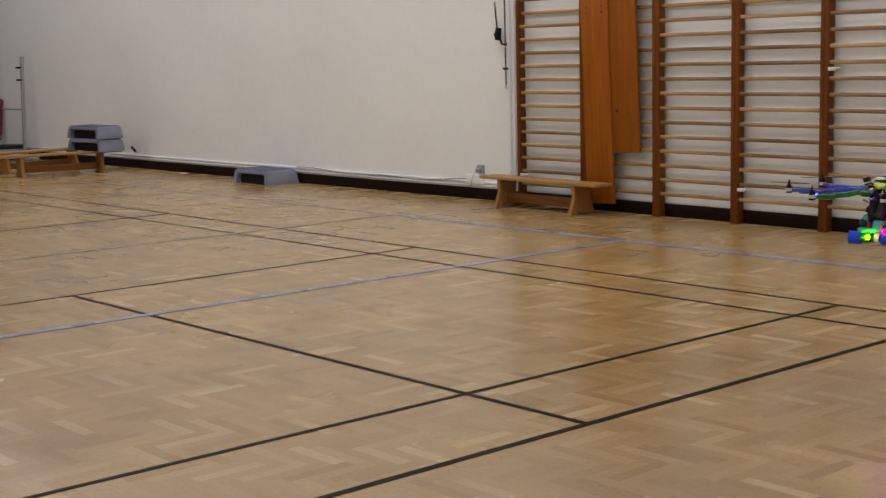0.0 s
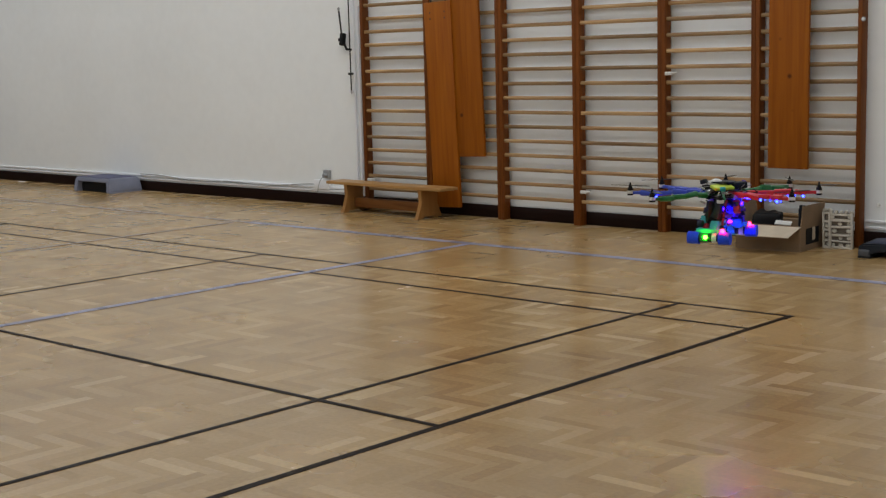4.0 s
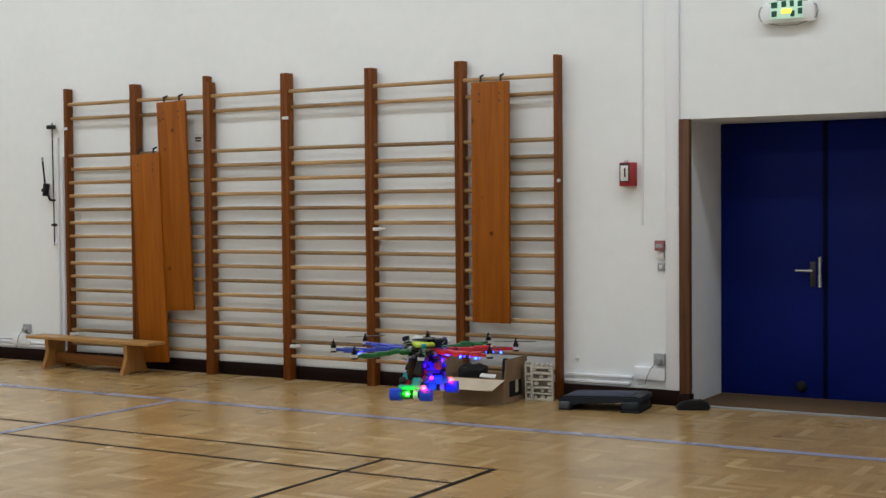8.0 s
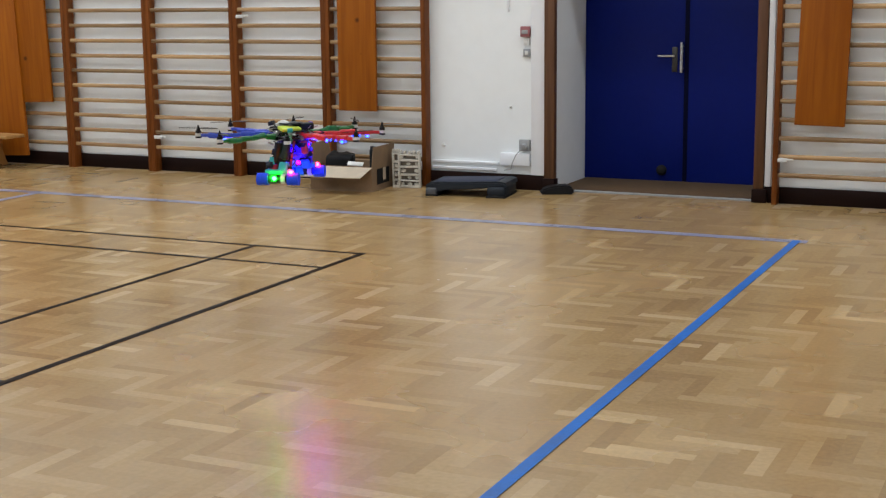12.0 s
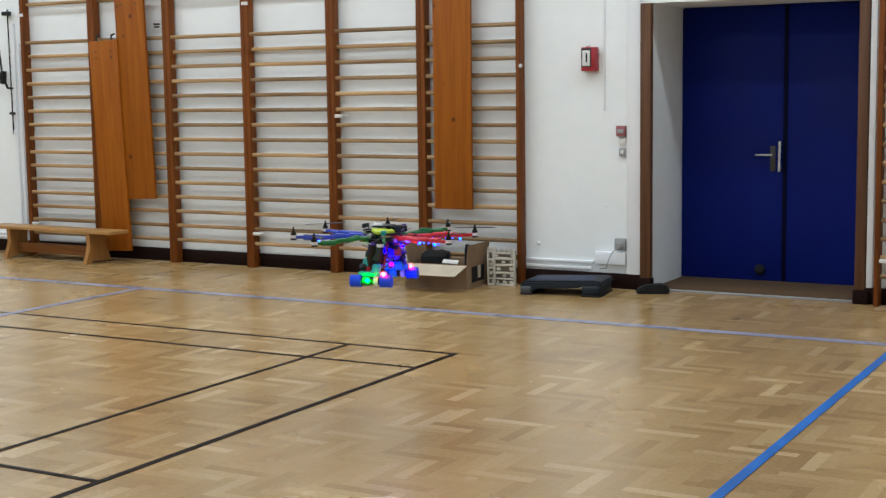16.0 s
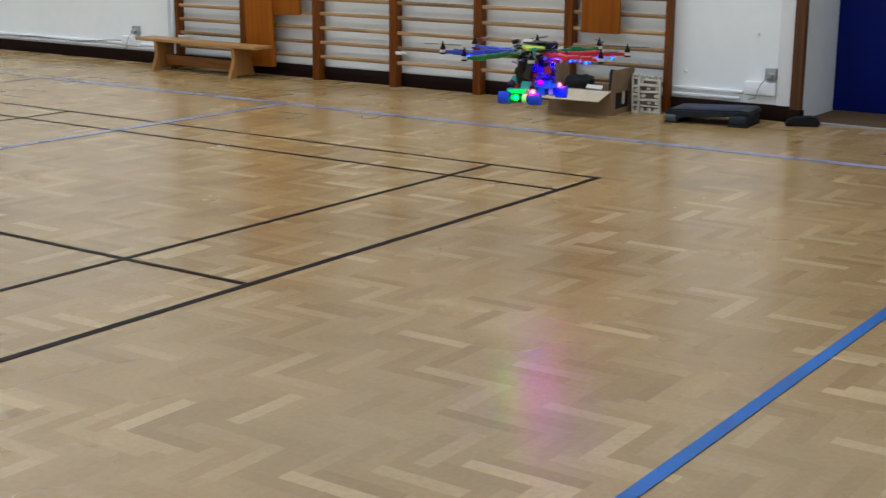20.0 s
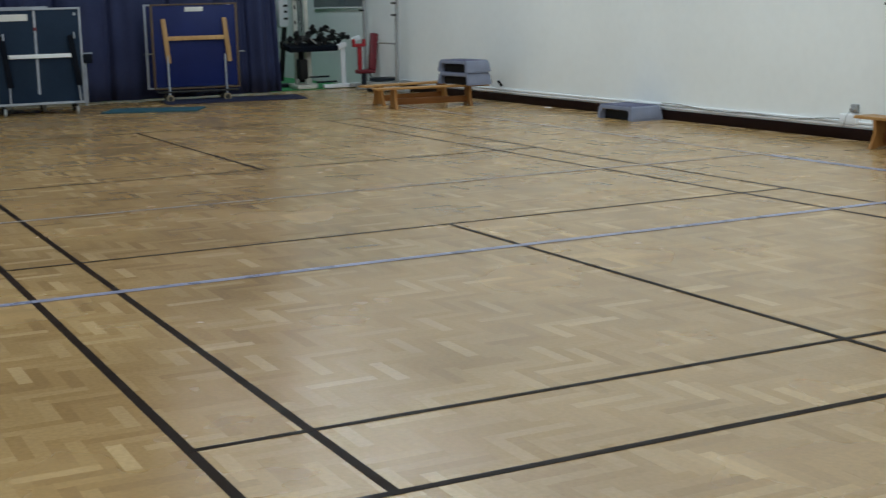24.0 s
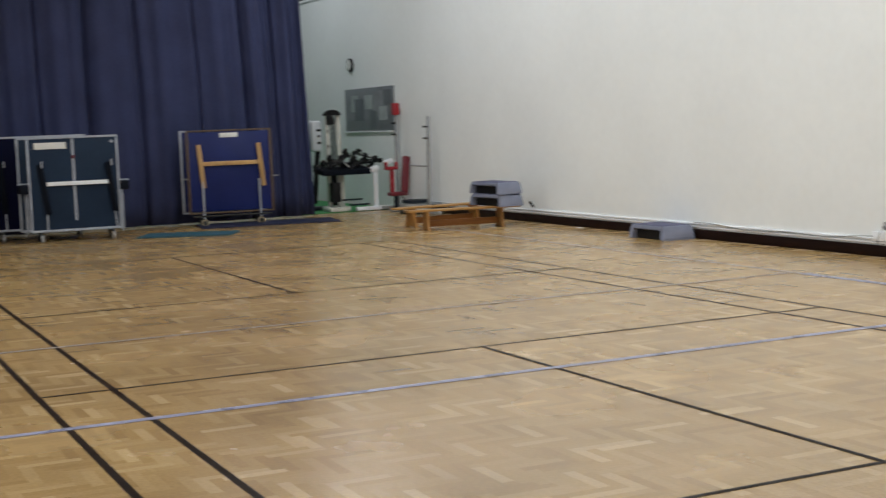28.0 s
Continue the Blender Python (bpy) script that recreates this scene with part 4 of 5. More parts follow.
# ---- gym corner behind the curtain ----
setting("rubber_floor", box(B(), (-22.9, 0.3, 0.006), (6.1, 5.2, 0.012)), GREEN_FLOOR, "green rubber floor of the weights corner", "floor")
# Mirror built as a plain board, its reflections painted as grey patches.
board = thing("mirror_board", "wide wall mirror with its reflections painted as grey patches", "notice board", pose(-21.13, WALL, 1.885))
part("backing", box(B(), (0, -0.012, 0), (2.45, 0.024, 0.84), bevel=0.003), BOARD_GREY, board)
part("edge_strip", box(B(), (0, -0.018, -0.43), (2.46, 0.036, 0.025)), WHITE_TRIM, board, "pale ledge")
rng = random.Random(21)
for k in range(9):
    w, h = rng.uniform(0.25, 0.5), rng.uniform(0.25, 0.6)
    x, z = -0.95 + 0.24 * k, rng.uniform(-0.38 + h / 2, 0.38 - h / 2)
    part("sheet", box(B(), (x, -0.027 - 0.002 * (k % 3), z), (w, 0.003, h)), REFLECTIONS[k % 3], board)
clock = thing("wall_clock", "small round dark wall clock", "clock", pose(-22.0, WALL, 2.79))
part("case", rod(B(), (0, 0, 0), (0, -0.05, 0), 0.13, seg=28), BLACK, clock)
part("dial", rod(B(), (0, -0.05, 0), (0, -0.054, 0), 0.105, seg=28), PAPER, clock)

win = tagged(thing("window_1", "dark high window above the weights corner", "window", pose(-24.2, WALL, 4.62)), kind="structure")
for x in (-0.66, 0.66):
    part("pane", box(B(), (x, -0.006, 0), (1.2, 0.012, 0.62), bevel=0.002), GLASS_DARK, win, "dark night window pane")
for c, sz in (((0, -0.02, 0.34), (2.6, 0.04, 0.05)), ((0, -0.02, -0.34), (2.6, 0.04, 0.05)), ((0, -0.02, 0), (0.06, 0.04, 0.63)), ((-1.29, -0.02, 0), (0.06, 0.04, 0.63)), ((1.29, -0.02, 0), (0.06, 0.04, 0.63))):
    part("window_frame", box(B(), c, sz, bevel=0.004), WHITE_TRIM, win)

gym = thing("weight_machine", "cream multi-gym tower with a black pulley head", "weight machine", pose(-20.4, 1.87, 0.012))
for sy in (-0.1, 0.12):
    part("column", box(B(), (0, sy, 0.9), (0.07, 0.075, 1.76), bevel=0.006), CREAM, gym)
bm = rod(B(), (-0.06, 0, 1.77), (0.08, 0, 1.77), 0.16, seg=32)
bmesh.ops.bisect_plane(bm, geom=bm.verts[:] + bm.edges[:] + bm.faces[:], plane_co=(0, 0, 1.775), plane_no=(0, 0, -1), clear_outer=True)
bmesh.ops.holes_fill(bm, edges=bm.edges[:])
bmesh.ops.scale(bm, vec=(1, 1, 0.68), verts=bm.verts, space=Matrix.Translation((0, 0, -1.775)))
part("pulley", bm, BLACK, gym, "black half-round pulley cover")
part("head", box(B(), (0.04, -0.06, 1.69), (0.14, 0.13, 0.17), bevel=0.02), BLACK, gym, "black pulley head")
part("weight_stack", box(B(), (-0.02, 0.01, 0.4), (0.16, 0.13, 0.6), bevel=0.01), BLACK, gym)
for sy in (-0.035, 0.005, 0.04):
    part("guide_rod", rod(B(), (0.03, sy, 0.7), (0.03, sy, 1.72), 0.011), DARK_METAL, gym)
part("base", box(B(), (0.05, 0, 0.04), (0.5, 0.4, 0.08), bevel=0.01), CREAM, gym)
for z in (0.95, 1.2, 1.48):
    part("collar", box(B(), (0.037, -0.105, z), (0.012, 0.03, 0.07), bevel=0.004), BLACK, gym)
tower = thing("weight_machine", "white machine console with dark buttons beside the curtain", "weight machine", pose(-20.9, 1.71, 0.012))
part("body", box(B(), (0, 0, 1.4), (0.25, 0.21, 0.58), bevel=0.05), WHITE_TRIM, tower)
part("post", box(B(), (0.02, -0.02, 0.62), (0.1, 0.07, 1.02), Euler((radians(-6), 0, 0)).to_matrix(), 0.01), BLACK, tower, "black slanted post")
part("base", box(B(), (0, 0, 0.03), (0.4, 0.3, 0.06), bevel=0.008), CHARCOAL, tower)
for z, w in ((1.27, 0.08), (1.4, 0.06), (1.51, 0.09)):
    part("button", box(B(), (0.128, 0.03, z), (0.01, w, 0.04), bevel=0.004), BLACK, tower)
rack = thing("dumbbell_rack", "dark shelf on cream legs heaped with black dumbbells", "dumbbell rack", pose(-20.0, 2.0, 0.012))
part("leg", box(B(), (-0.15, -0.1, 0.36), (0.08, 0.12, 0.7), bevel=0.008), CREAM, rack)
part("foot", box(B(), (-0.05, -0.25, 0.04), (0.4, 0.34, 0.07), bevel=0.01), CREAM, rack)
part("leg", box(B(), (0.1, 0.49, 0.38), (0.08, 0.085, 0.72), bevel=0.008), WHITE_TRIM, rack, "white upright leg")
part("foot", box(B(), (0.14, 0.44, 0.035), (0.12, 0.72, 0.07), bevel=0.01), WHITE_TRIM, rack, "white floor bar")
part("arm", box(B(), (0.14, 0.38, 0.74), (0.1, 0.34, 0.09), Euler((radians(16), 0, 0)).to_matrix(), 0.012), WHITE_TRIM, rack, "white slanted arm")
part("arm", box(B(), (0.1, 0.76, 0.87), (0.1, 0.2, 0.09), Euler((radians(18), 0, 0)).to_matrix(), 0.02), WHITE_TRIM, rack, "white slanted arm")
part("shelf", box(B(), (0, -0.1, 0.75), (0.42, 0.95, 0.1), Euler((0, radians(8), 0)).to_matrix(), 0.015), STRUT, rack, "dark shelf tray")
part("weight_block", box(B(), (0.02, -0.28, 0.36), (0.2, 0.16, 0.36), bevel=0.02), BLACK, rack, "black weight block")
for y, z in ((0.1, 0.2), (0.25, 0.1)):
    part("rail", box(B(), (-0.12, y, z), (0.05, 0.4, 0.03), bevel=0.006), CHARCOAL, rack)
rng = random.Random(4)
for k in range(22):
    y = 1.5 + 0.1 * (k % 12) + rng.uniform(-0.03, 0.03)
    x, z = -20.0 + rng.uniform(-0.12, 0.14), 0.83 + (0.13 if k > 13 else 0.0) + 0.05 * (k % 12) / 12 + rng.uniform(-0.02, 0.07)
    dumb = thing("dumbbell", "black dumbbell lying in a heap on the rack", "dumbbell", pose(x, y, z, rng.uniform(-40, 40), rng.uniform(-50, 50), rng.uniform(10, 110)), "dumbbells")
    part("handle", rod(B(), (-0.11, 0, 0), (0.11, 0, 0), 0.014), DARK_METAL if k % 4 else STEEL, dumb)
    for sx in (-1, 1):
        part("weight", rod(B(), (sx * 0.08, 0, 0), (sx * 0.14, 0, 0), rng.uniform(0.045, 0.062), seg=8), BLACK, dumb)
bench = thing("weight_bench", "weight bench with a tilted maroon backrest and red handles", "weight bench", pose(-19.25, 2.7, 0.0))
part("backrest", box(B(), (0.05, 0.1, 0.67), (0.09, 0.15, 0.66), Euler((radians(-9), radians(-8), 0)).to_matrix(), 0.03), MAROON, bench, "maroon padded backrest")
bm = box(B(), (0.1, -0.2, 0.79), (0.12, 0.24, 0.06), bevel=0.02)
box(bm, (0.1, -0.1, 0.84), (0.08, 0.05, 0.12), bevel=0.015)
box(bm, (0.1, -0.3, 0.85), (0.08, 0.05, 0.1), bevel=0.015)
part("handles", bm, RED, bench, "red padded handles")
part("post", box(B(), (0.1, -0.19, 0.54), (0.06, 0.07, 0.48), bevel=0.006), RED, bench, "red upright")
part("seat", box(B(), (0.08, -0.08, 0.32), (0.2, 0.34, 0.07), bevel=0.02), MAROON, bench, "maroon seat")
part("frame", box(B(), (0.05, -0.1, 0.17), (0.07, 0.07, 0.28), bevel=0.008), CHARCOAL, bench)
part("foot", box(B(), (0.12, -0.06, 0.03), (0.12, 0.4, 0.05), bevel=0.01), GREY_PLASTIC, bench)
part("brace", rod(B(), (0.05, 0.0, 0.3), (0.1, 0.16, 0.05), 0.02), GREY_PLASTIC, bench)
for k in range(4):
    disc = thing("weight_plate", "grey weight plate lying in a low stack", "weight plate", pose(-18.45 + 0.02 * k, 2.62, 0.03 + 0.062 * k), "weight plates")
    part("disc", rod(B(), (0, 0, -0.024), (0, 0, 0.024), (0.27, 0.3, 0.29, 0.24)[k], seg=36), (CHARCOAL, PAPER, GREY_PLASTIC, CHARCOAL)[k], disc)
    part("bore", rod(B(), (0, 0, 0.02), (0, 0, 0.028), 0.03), DARK_METAL, disc)
for px, py, ph, lb in ((-19.65, 2.84, 1.78, "tall grey post with a red cap"), (-17.95, 2.70, 1.70, "tall grey bar stand with hooks")):
    st = thing("bar_stand", lb, "bar stand", pose(px, py, 0.0), "bar stands")
    part("post", box(B(), (0, 0, ph / 2), (0.05, 0.05, ph), Euler((0 if py > 2.8 else -0.03, 0, 0)).to_matrix(), 0.006), GREY_PLASTIC, st)
    part("foot", box(B(), (0.1, 0, 0.03), (0.6, 0.08, 0.05), bevel=0.008), GREY_PLASTIC, st)
    part("foot", box(B(), (0, -0.05, 0.06), (0.08, 0.55, 0.05), bevel=0.008), GREY_PLASTIC, st)
    for z in (ph - 0.18, ph - 0.38):
        part("hook", box(B(), (0.03, -0.06, z), (0.05, 0.08, 0.03), bevel=0.006), BLACK, st)
    if py > 2.8:
        part("cap", box(B(), (0.02, 0, ph + 0.08), (0.14, 0.12, 0.22), bevel=0.02), RED, st, "red cap")
    else:
        part("cross_bar", rod(B(), (0, 0, 0.83), (-1.0, 0.08, 0.83), 0.015), GREY_PLASTIC, st)


# ---- octocopter hovering over the court ----
def octocopter(m):
    t = thing("octocopter", "home-built multicolour octocopter hovering with lit lamps", "drone", m)
    arms = ((17, ARM_GREEN), (62, ARM_GREEN), (107, ARM_BLUE), (152, ARM_BLUE), (197, ARM_GREEN), (242, ARM_GREEN), (287, ARM_RED), (332, ARM_RED))
    R = 0.43
    for deg, tape in arms:
        c, s = math.cos(radians(deg)), math.sin(radians(deg))
        turn = Euler((0, 0, radians(deg))).to_matrix()
        arm = part("arm", box(B(), (c * 0.23, s * 0.23, 0.0), (0.38, 0.018, 0.015), turn, 0.004), tape, t, "arm wrapped in coloured tape")
        lump = random.Random(deg)
        for r in (0.13, 0.2, 0.27, 0.345):
            off = lump.uniform(-0.006, 0.006)
            tilt = Euler((lump.uniform(-0.4, 0.4), lump.uniform(-0.12, 0.12), radians(deg))).to_matrix()
            part("wrap", box(B(), (c * r - s * off, s * r + c * off, lump.uniform(-0.006, 0.004)), (lump.uniform(0.05, 0.085), 0.026, lump.uniform(0.018, 0.028)), tilt, 0.008), tape, arm)
        mo = part("motor", rod(B(), (c * R, s * R, -0.012), (c * R, s * R, 0.022), 0.0145, 0.013), BLACK, arm, "black brushless motor")
        part("motor_band", rod(B(), (c * R, s * R, -0.004), (c * R, s * R, 0.01), 0.0155), PAPER, mo, "pale motor band")
        part("spinner", rod(B(), (c * R, s * R, 0.022), (c * R, s * R, 0.05), 0.010, 0.002), BLACK, mo)
        a = radians(deg * 3.1 + 20)
        bm = B()
        for sg in (-1, 1):
            out = [(0.0, -0.004), (0.03, -0.010), (0.075, -0.007), (0.1, -0.002), (0.1, 0.002), (0.06, 0.008), (0.0, 0.004)]
            mm = Matrix.Translation((c * R, s * R, 0.034)) @ Euler((0, 0, a + (math.pi if sg > 0 else 0))).to_matrix().to_4x4() @ Euler((radians(90 + 9), 0, 0)).to_matrix().to_4x4()
            prism(bm, out, 0.002, mm)
        part("propeller", bm, DARK_METAL, mo, "thin dark two-blade propeller")
    for deg, r in ((332, 0.36), (332, 0.3), (332, 0.13), (300, 0.13), (152, 0.31), (152, 0.2), (287, 0.24), (287, 0.34), (107, 0.15)):
        c, s = math.cos(radians(deg)), math.sin(radians(deg))
        part("lamp", ball(B(), (c * r, s * r, -0.018), (0.0055, 0.0055, 0.0055)), LED_BLUE, t, "tiny blue lamp")
    for deg in (287, 332):
        c, s = math.cos(radians(deg)), math.sin(radians(deg))
        for k in range(9):
            r = 0.1 + 0.032 * k
            part("lamp", ball(B(), (c * r - s * 0.008, s * r + c * 0.008, -0.016), (0.0035, 0.0035, 0.0035), 8), LED_STRIP, t, "tiny blue lamp")
    for z, r, mt in ((0.016, 0.085, DARK_METAL), (-0.016, 0.085, DARK_METAL), (0.05, 0.06, CHARCOAL)):
        part("plate", rod(B(), (0, 0, z - 0.003), (0, 0, z + 0.003), r, seg=8), mt, t)
    dice = random.Random(77)
    for k in range(26):
        a, r = dice.uniform(0, 6.283), dice.uniform(0.03, 0.12)
        tint = (BLACK, CHARCOAL, STEEL, DARK_METAL, PURPLE, CREAM, RED, BLACK)[k % 8]
        size = (dice.uniform(0.012, 0.035), dice.uniform(0.01, 0.024), dice.uniform(0.008, 0.024))
        part("module", box(B(), (r * math.cos(a), r * math.sin(a), dice.uniform(-0.05, 0.045)), size, Euler((dice.uniform(-0.6, 0.6), dice.uniform(-0.6, 0.6), a)).to_matrix(), 0.003), tint, t)
    bm = B()
    for k in range(18):
        a = dice.uniform(0, 6.283)
        p = Vector((0.05 * math.cos(a), 0.05 * math.sin(a), dice.uniform(0.0, 0.04)))
        for q in range(4):
            e = p + Vector((0.022 * math.cos(a), 0.022 * math.sin(a), dice.uniform(-0.022, 0.018)))
            rod(bm, p, e, 0.0018, seg=5)
            p, a = e, a + dice.uniform(-1.6, 1.6)
    tagged(part("wire_loops", bm, GREY_PLASTIC, t, "thin grey wire loops"), kind="stuff")
    part("dome", ball(B(), (-0.03, 0.015, 0.045), (0.032, 0.03, 0.02)), PERSPEX, t, "pale clear dome")
    part("cover", box(B(), (-0.03, -0.05, 0.03), (0.105, 0.055, 0.018), Euler((0.25, 0, 0.1)).to_matrix(), 0.008), LIME, t, "lime-green cover")
    part("battery", box(B(), (0.01, 0.0, -0.06), (0.13, 0.09, 0.07), bevel=0.012), PURPLE, t, "violet battery cover")
    part("gimbal", ball(B(), (0.0, 0.02, -0.1), (0.06, 0.05, 0.035)), PURPLE, t)
    part("board", box(B(), (0.06, -0.03, 0.035), (0.07, 0.06, 0.03), bevel=0.006), CHARCOAL, t, "electronics block")
    rng3 = random.Random(5)
    for k, (nm, mt) in enumerate((("speed_controller", CHARCOAL), ("receiver", PAPER), ("regulator", BLACK), ("speed_controller", BLACK), ("video_sender", STEEL), ("speed_controller", TURQUOISE), ("receiver", CHARCOAL), ("regulator", PURPLE))):
        a = k * 0.785 + 0.3
        part(nm, box(B(), (0.075 * math.cos(a), 0.075 * math.sin(a), rng3.uniform(-0.05, 0.03)), (0.045, 0.026, 0.02), Euler((0, 0, a)).to_matrix(), 0.004), mt, t)
    rng2 = random.Random(9)
    bm = B()
    for k in range(14):
        p = Vector((rng2.uniform(-0.09, 0.11), rng2.uniform(-0.09, 0.09), rng2.uniform(-0.02, 0.05)))
        for q in range(3):
            d = Vector((rng2.uniform(-0.03, 0.03), rng2.uniform(-0.03, 0.03), rng2.uniform(-0.02, 0.02)))
            rod(bm, p, p + d, 0.0022, seg=6)
            p = p + d
    for k, (x, y, z) in enumerate(((0.07, -0.05, -0.05), (-0.02, -0.055, -0.07), (0.05, 0.05, -0.09), (0.0, -0.05, -0.1))):
        part("lamp", ball(B(), (x, y, z), (0.0065, 0.0065, 0.0065)), LED_VIOLET, t, "violet lamp")
    for x, y in ((-0.06, -0.03), (-0.03, 0.02), (0.05, 0.03)):
        part("lamp", ball(B(), (x, y, -0.142), (0.011, 0.011, 0.008)), LED_BELLY, t, "bright blue lamp under the belly")
    for k, (x, y, z, h, mt) in enumerate(((-0.1, -0.06, -0.08, 0.1, BLACK), (-0.07, -0.09, -0.07, 0.08, CHARCOAL), (0.1, 0.06, -0.08, 0.09, PURPLE), (0.06, 0.1, -0.07, 0.08, TURQUOISE), (0.03, -0.08, -0.06, 0.06, RED))):
        part("leg_module", box(B(), (x, y, z), (0.03, 0.03, h), Euler((0.1 * k, 0.15, 0.6 * k)).to_matrix(), 0.006), mt, t)
    tagged(part("wires", bm, BLACK, t, "tangle of thin wires"), kind="stuff")
    side, along = Vector((0.766, 0.643, 0)), Vector((0.766, -0.643, 0))
    for sg in (-1, 1):
        foot = side * (0.155 * sg) + Vector((0, 0, -0.195))
        hip = side * (0.06 * sg) + Vector((0, 0, -0.03))
        leg = part("leg", rod(B(), hip, foot, 0.02, 0.013, seg=10), BLACK, t, "black strutted leg")
        mid = hip.lerp(foot, 0.5)
        turn = (foot - hip).to_track_quat("Z", "Y").to_matrix()
        part("servo", box(B(), hip.lerp(foot, 0.35), (0.06, 0.05, 0.055), turn, 0.006), CHARCOAL if sg < 0 else PURPLE, leg)
        part("wrap", box(B(), hip.lerp(foot, 0.72) + along * 0.02, (0.045, 0.05, 0.05), turn, 0.008), TURQUOISE, leg, "turquoise tape")
        part("strut", rod(B(), hip + along * 0.04, foot + along * 0.05, 0.006, seg=8), RED if sg < 0 else PURPLE, leg)
        dice = random.Random(31 + sg)
        for k in range(9):
            at = hip.lerp(foot, 0.12 + 0.085 * k) + along * dice.uniform(-0.055, 0.055) + side * dice.uniform(-0.018, 0.018)
            tint = (BLACK, CHARCOAL, BLACK, PURPLE, BLACK, TURQUOISE, CHARCOAL, RED, BLACK)[k]
            part("bracket", box(B(), at, (dice.uniform(0.02, 0.05), dice.uniform(0.02, 0.04), dice.uniform(0.015, 0.04)), turn @ Euler((0, 0, dice.uniform(-0.6, 0.6))).to_matrix(), 0.004), tint, leg)
        bm = B()
        for k in range(10):
            p = hip + along * dice.uniform(-0.06, 0.06)
            for q in range(4):
                e = hip.lerp(foot, 0.25 * (q + 1)) + along * dice.uniform(-0.075, 0.075) + side * dice.uniform(-0.025, 0.025)
                rod(bm, p, e, 0.0022, seg=5)
                p = e
        tagged(part("cables", bm, PURPLE if sg > 0 else BLACK, leg, "thin loose cables"), kind="stuff")
        part("tape_band", box(B(), hip.lerp(foot, 0.8), (0.05, 0.13, 0.022), Euler((0, 0, math.atan2(along.y, along.x) - math.pi / 2)).to_matrix(), 0.005), TURQUOISE, leg, "turquoise tape band")
        skid = part("skid", rod(B(), foot - along * 0.085, foot + along * 0.085, 0.018, seg=14), BLACK, t, "black skid tube")
        for a, b, mt in ((-0.098, -0.045, FOAM_BLUE), (0.045, 0.098, FOAM_BLUE), (-0.04, -0.005, ARM_GREEN if sg < 0 else TURQUOISE), (0.015, 0.035, PAPER)):
            part("sleeve", rod(B(), foot + along * a, foot + along * b, 0.029 if mt is FOAM_BLUE else 0.023, seg=16), mt, skid)
        lamp_a = foot + along * 0.06 + Vector((-0.005, -0.012, 0.034))
        part("lamp", ball(B(), lamp_a, (0.0095, 0.0095, 0.0095)), LED_RED, skid, "red lamp")
        if sg < 0:
            part("lamp", ball(B(), foot - along * 0.02 + Vector((-0.01, -0.024, 0.006)), (0.01, 0.01, 0.01)), LED_GREEN, skid, "green lamp")
        else:
            part("lamp", ball(B(), foot - along * 0.07 + Vector((-0.01, -0.02, 0.02)), (0.008, 0.008, 0.008)), LED_BLUE, skid, "blue lamp")
    return t


octocopter(pose(0.53, -1.64, 0.90, 0, 0, 57.3))


# ---- court markings ----
def line(x0, y0, x1, y1, mat, label, width, lift):
    """A painted or taped line on the floor, between two points along an axis."""
    sx, sy = (abs(x1 - x0) + width, width) if abs(x1 - x0) > abs(y1 - y0) else (width, abs(y1 - y0) + width)
    ob = new("court_line", mesh_of("court_line", box(B(), ((x0 + x1) / 2, (y0 + y1) / 2, lift), (sx, sy, 0.0009)), mat))
    return tagged(ob, label, "court line", kind="structure")


BL, BU = "black badminton court line on the parquet", "blue volleyball court line on the parquet"
for y, wide in ((0.0, 0.034), (-0.46, 0.034), (-5.64, 0.042), (-6.1, 0.044)):
    line(-13.4, y, 0.0, y, BLACK_LINE, BL, wide, 0.0010)
for x, wide in ((0.0, 0.04), (-0.76, 0.034), (-4.72, 0.03), (-8.68, 0.032), (-13.4, 0.03)):
    line(x, -6.1, x, 0.0, BLACK_LINE, BL, wide, 0.0015)
line(-4.72, -3.05, 0.0, -3.05, BLACK_LINE, BL, 0.034, 0.0020)
line(-13.4, -3.05, -8.68, -3.05, BLACK_LINE, BL, 0.034, 0.0020)
line(-15.65, 1.38, -6.6, 1.38, WORN_BLUE, "nearly worn away blue court line on the parquet", 0.06, 0.0025)
line(-6.54, 1.38, 2.345, 1.38, FADED_BLUE, BU, 0.095, 0.0025)
line(-15.65, -7.62, 2.32, -7.62, SIDE_BLUE, BU, 0.058, 0.0025)
line(-3.69, -7.62, -3.69, 1.38, FADED_BLUE, BU, 0.07, 0.0030)
line(-6.72, -7.62, -6.72, 1.38, WORN_BLUE, "nearly worn away blue court line on the parquet", 0.05, 0.0030)
line(2.323, -7.62, 2.323, 1.38, BLUE_LINE, "bright blue end line of the volleyball court", 0.05, 0.0035)

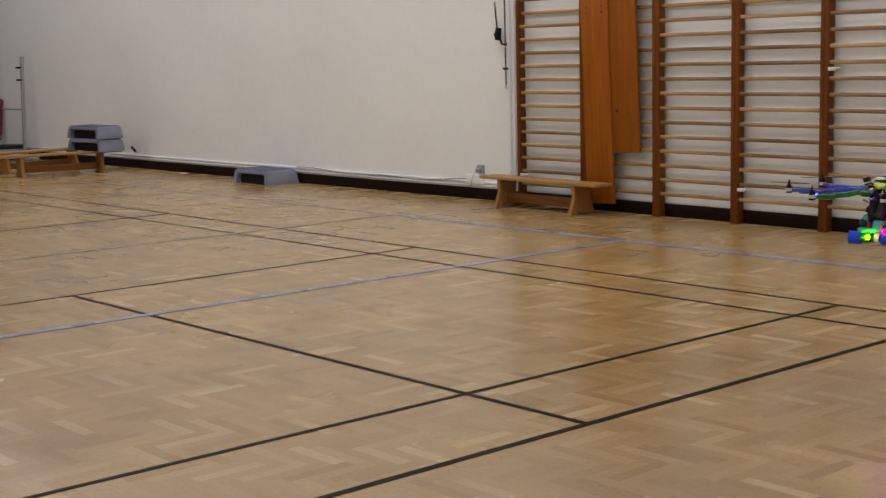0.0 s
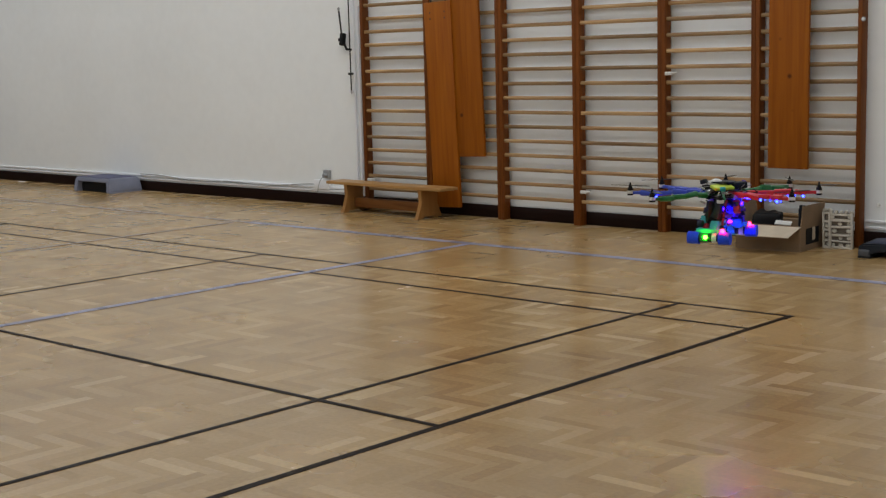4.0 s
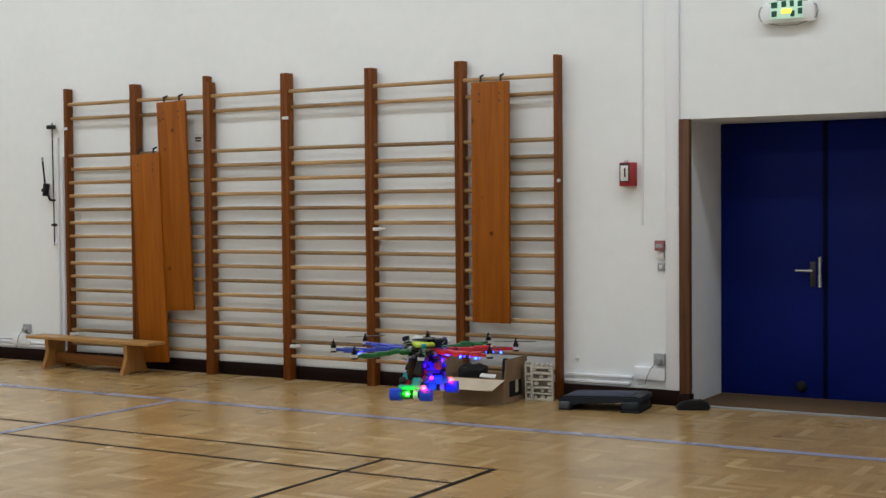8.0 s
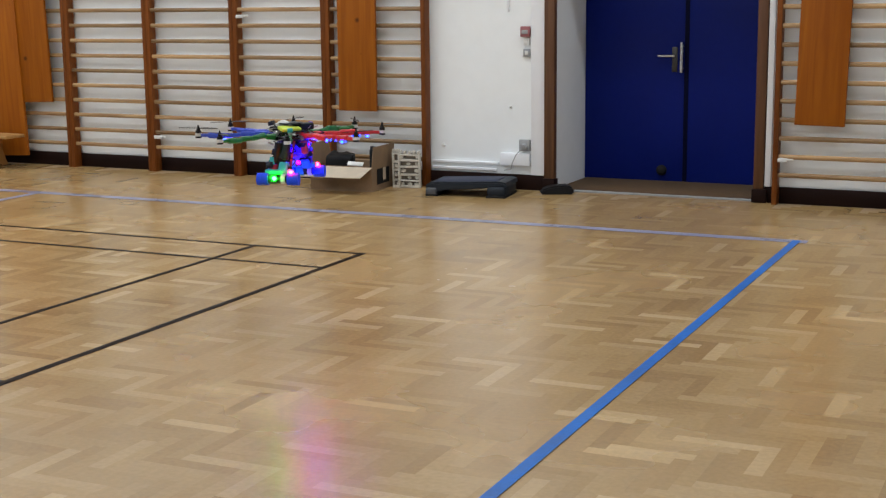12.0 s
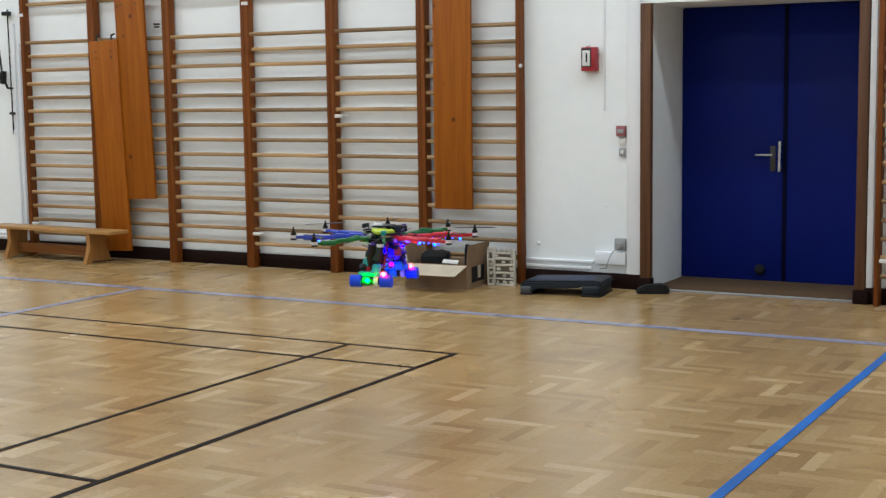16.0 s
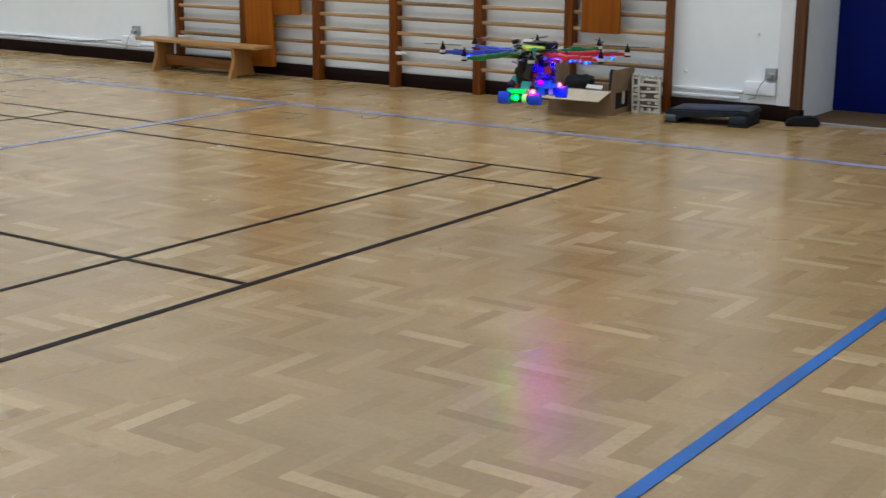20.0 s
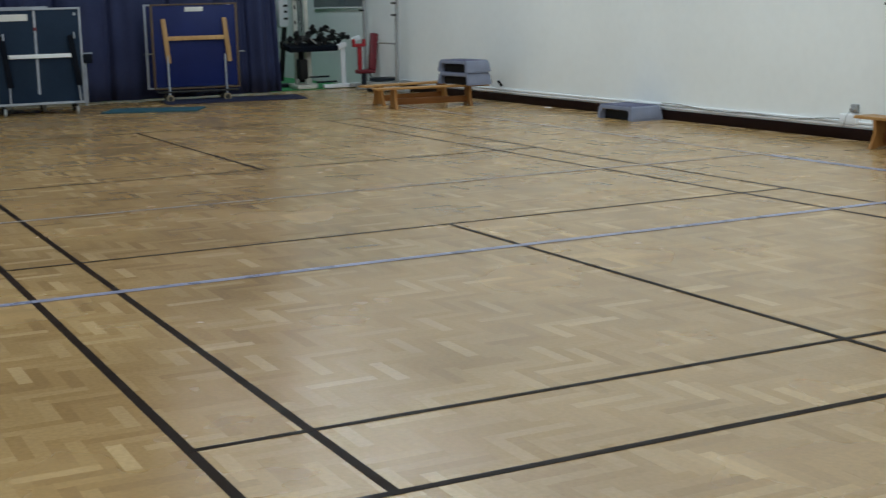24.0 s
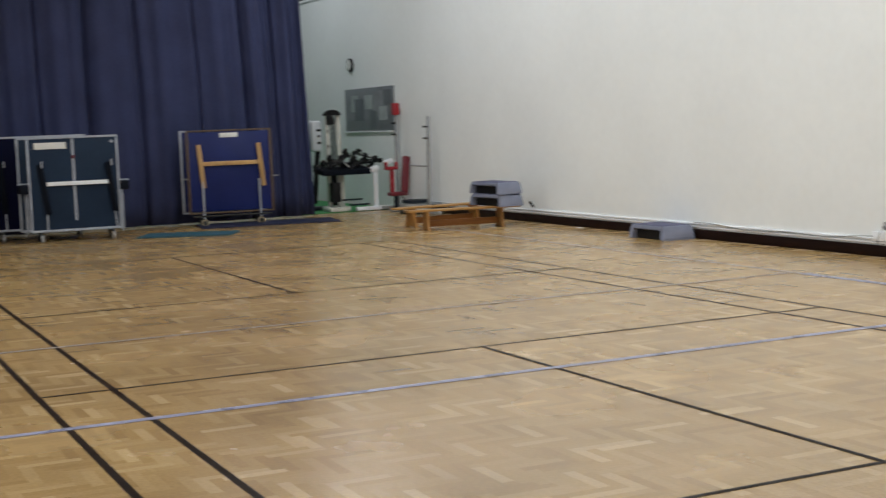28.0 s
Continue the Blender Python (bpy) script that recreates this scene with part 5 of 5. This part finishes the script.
# ---- parquet ----
setting("floor", box(B(), ((X0 + X1) / 2, (Y0 + BACK) / 2, -0.0505), (X1 - X0 + 0.4, BACK - Y0 + 0.4, 0.1)), SUBFLOOR, "herringbone oak parquet floor", "floor")
floor = bpy.data.objects["floor"]
L, W = 0.305, 0.305 / 5
GAP, DROP = 0.00006, 0.0004


def blocks(x0, x1, y0, y1):
    """Corners and sizes of the herringbone blocks, laid along the walls."""
    n = int((x1 - x0 + y1 - y0) / W) + 20
    for b in range(-60, 100):
        for a in range(-n, n):
            ox, oy = x0 + a * W + b * L, y0 + a * W - b * L
            for sx, sy, px, py in ((L, W, ox, oy), (W, L, ox - W, oy)):
                if x0 <= px and px + sx <= x1 and y0 <= py and py + sy <= y1:
                    yield px, py, sx, sy


def slab(px, py, sx, sy, z):
    a, e = GAP, GAP + 0.00002
    lo = [(px + a, py + a, -DROP), (px + sx - a, py + a, -DROP), (px + sx - a, py + sy - a, -DROP), (px + a, py + sy - a, -DROP)]
    hi = [(px + e, py + e, z), (px + sx - e, py + e, z), (px + sx - e, py + sy - e, z), (px + e, py + sy - e, z)]
    return lo + hi


QUADS = [(4, 5, 6, 7), (0, 1, 5, 4), (1, 2, 6, 5), (2, 3, 7, 6), (3, 0, 4, 7)]
shared = {}
for key, (sx, sy) in {"h": (L, W), "v": (W, L)}.items():
    me = bpy.data.meshes.new("parquet_block")
    me.from_pydata(slab(0, 0, sx, sy, 0.0), [], QUADS)
    me.materials.append(PARQUET)
    shared[key] = me
rng = random.Random(11)
verts, faces, singles = [], [], 0
for px, py, sx, sy in blocks(-20.248, 11.99, -10.99, 2.93):
    near = 1.0 < px < 2.9 and -5.2 < py < -2.5
    if near and singles < 298:
        singles += 1
        ob = new("parquet_block", shared["h" if sx > sy else "v"])
        ob.location = (px, py, rng.uniform(-0.0001, 0.0001))
        ob.parent = floor
        continue
    k = len(verts)
    verts += slab(px, py, sx, sy, rng.uniform(-0.0001, 0.0001))
    faces += [tuple(k + q for q in f) for f in QUADS]
me = bpy.data.meshes.new("parquet_field")
me.from_pydata(verts, [], faces)
me.materials.append(PARQUET)
field = tagged(new("parquet_field", me), "oak herringbone parquet blocks", kind="stuff")
field.parent = floor
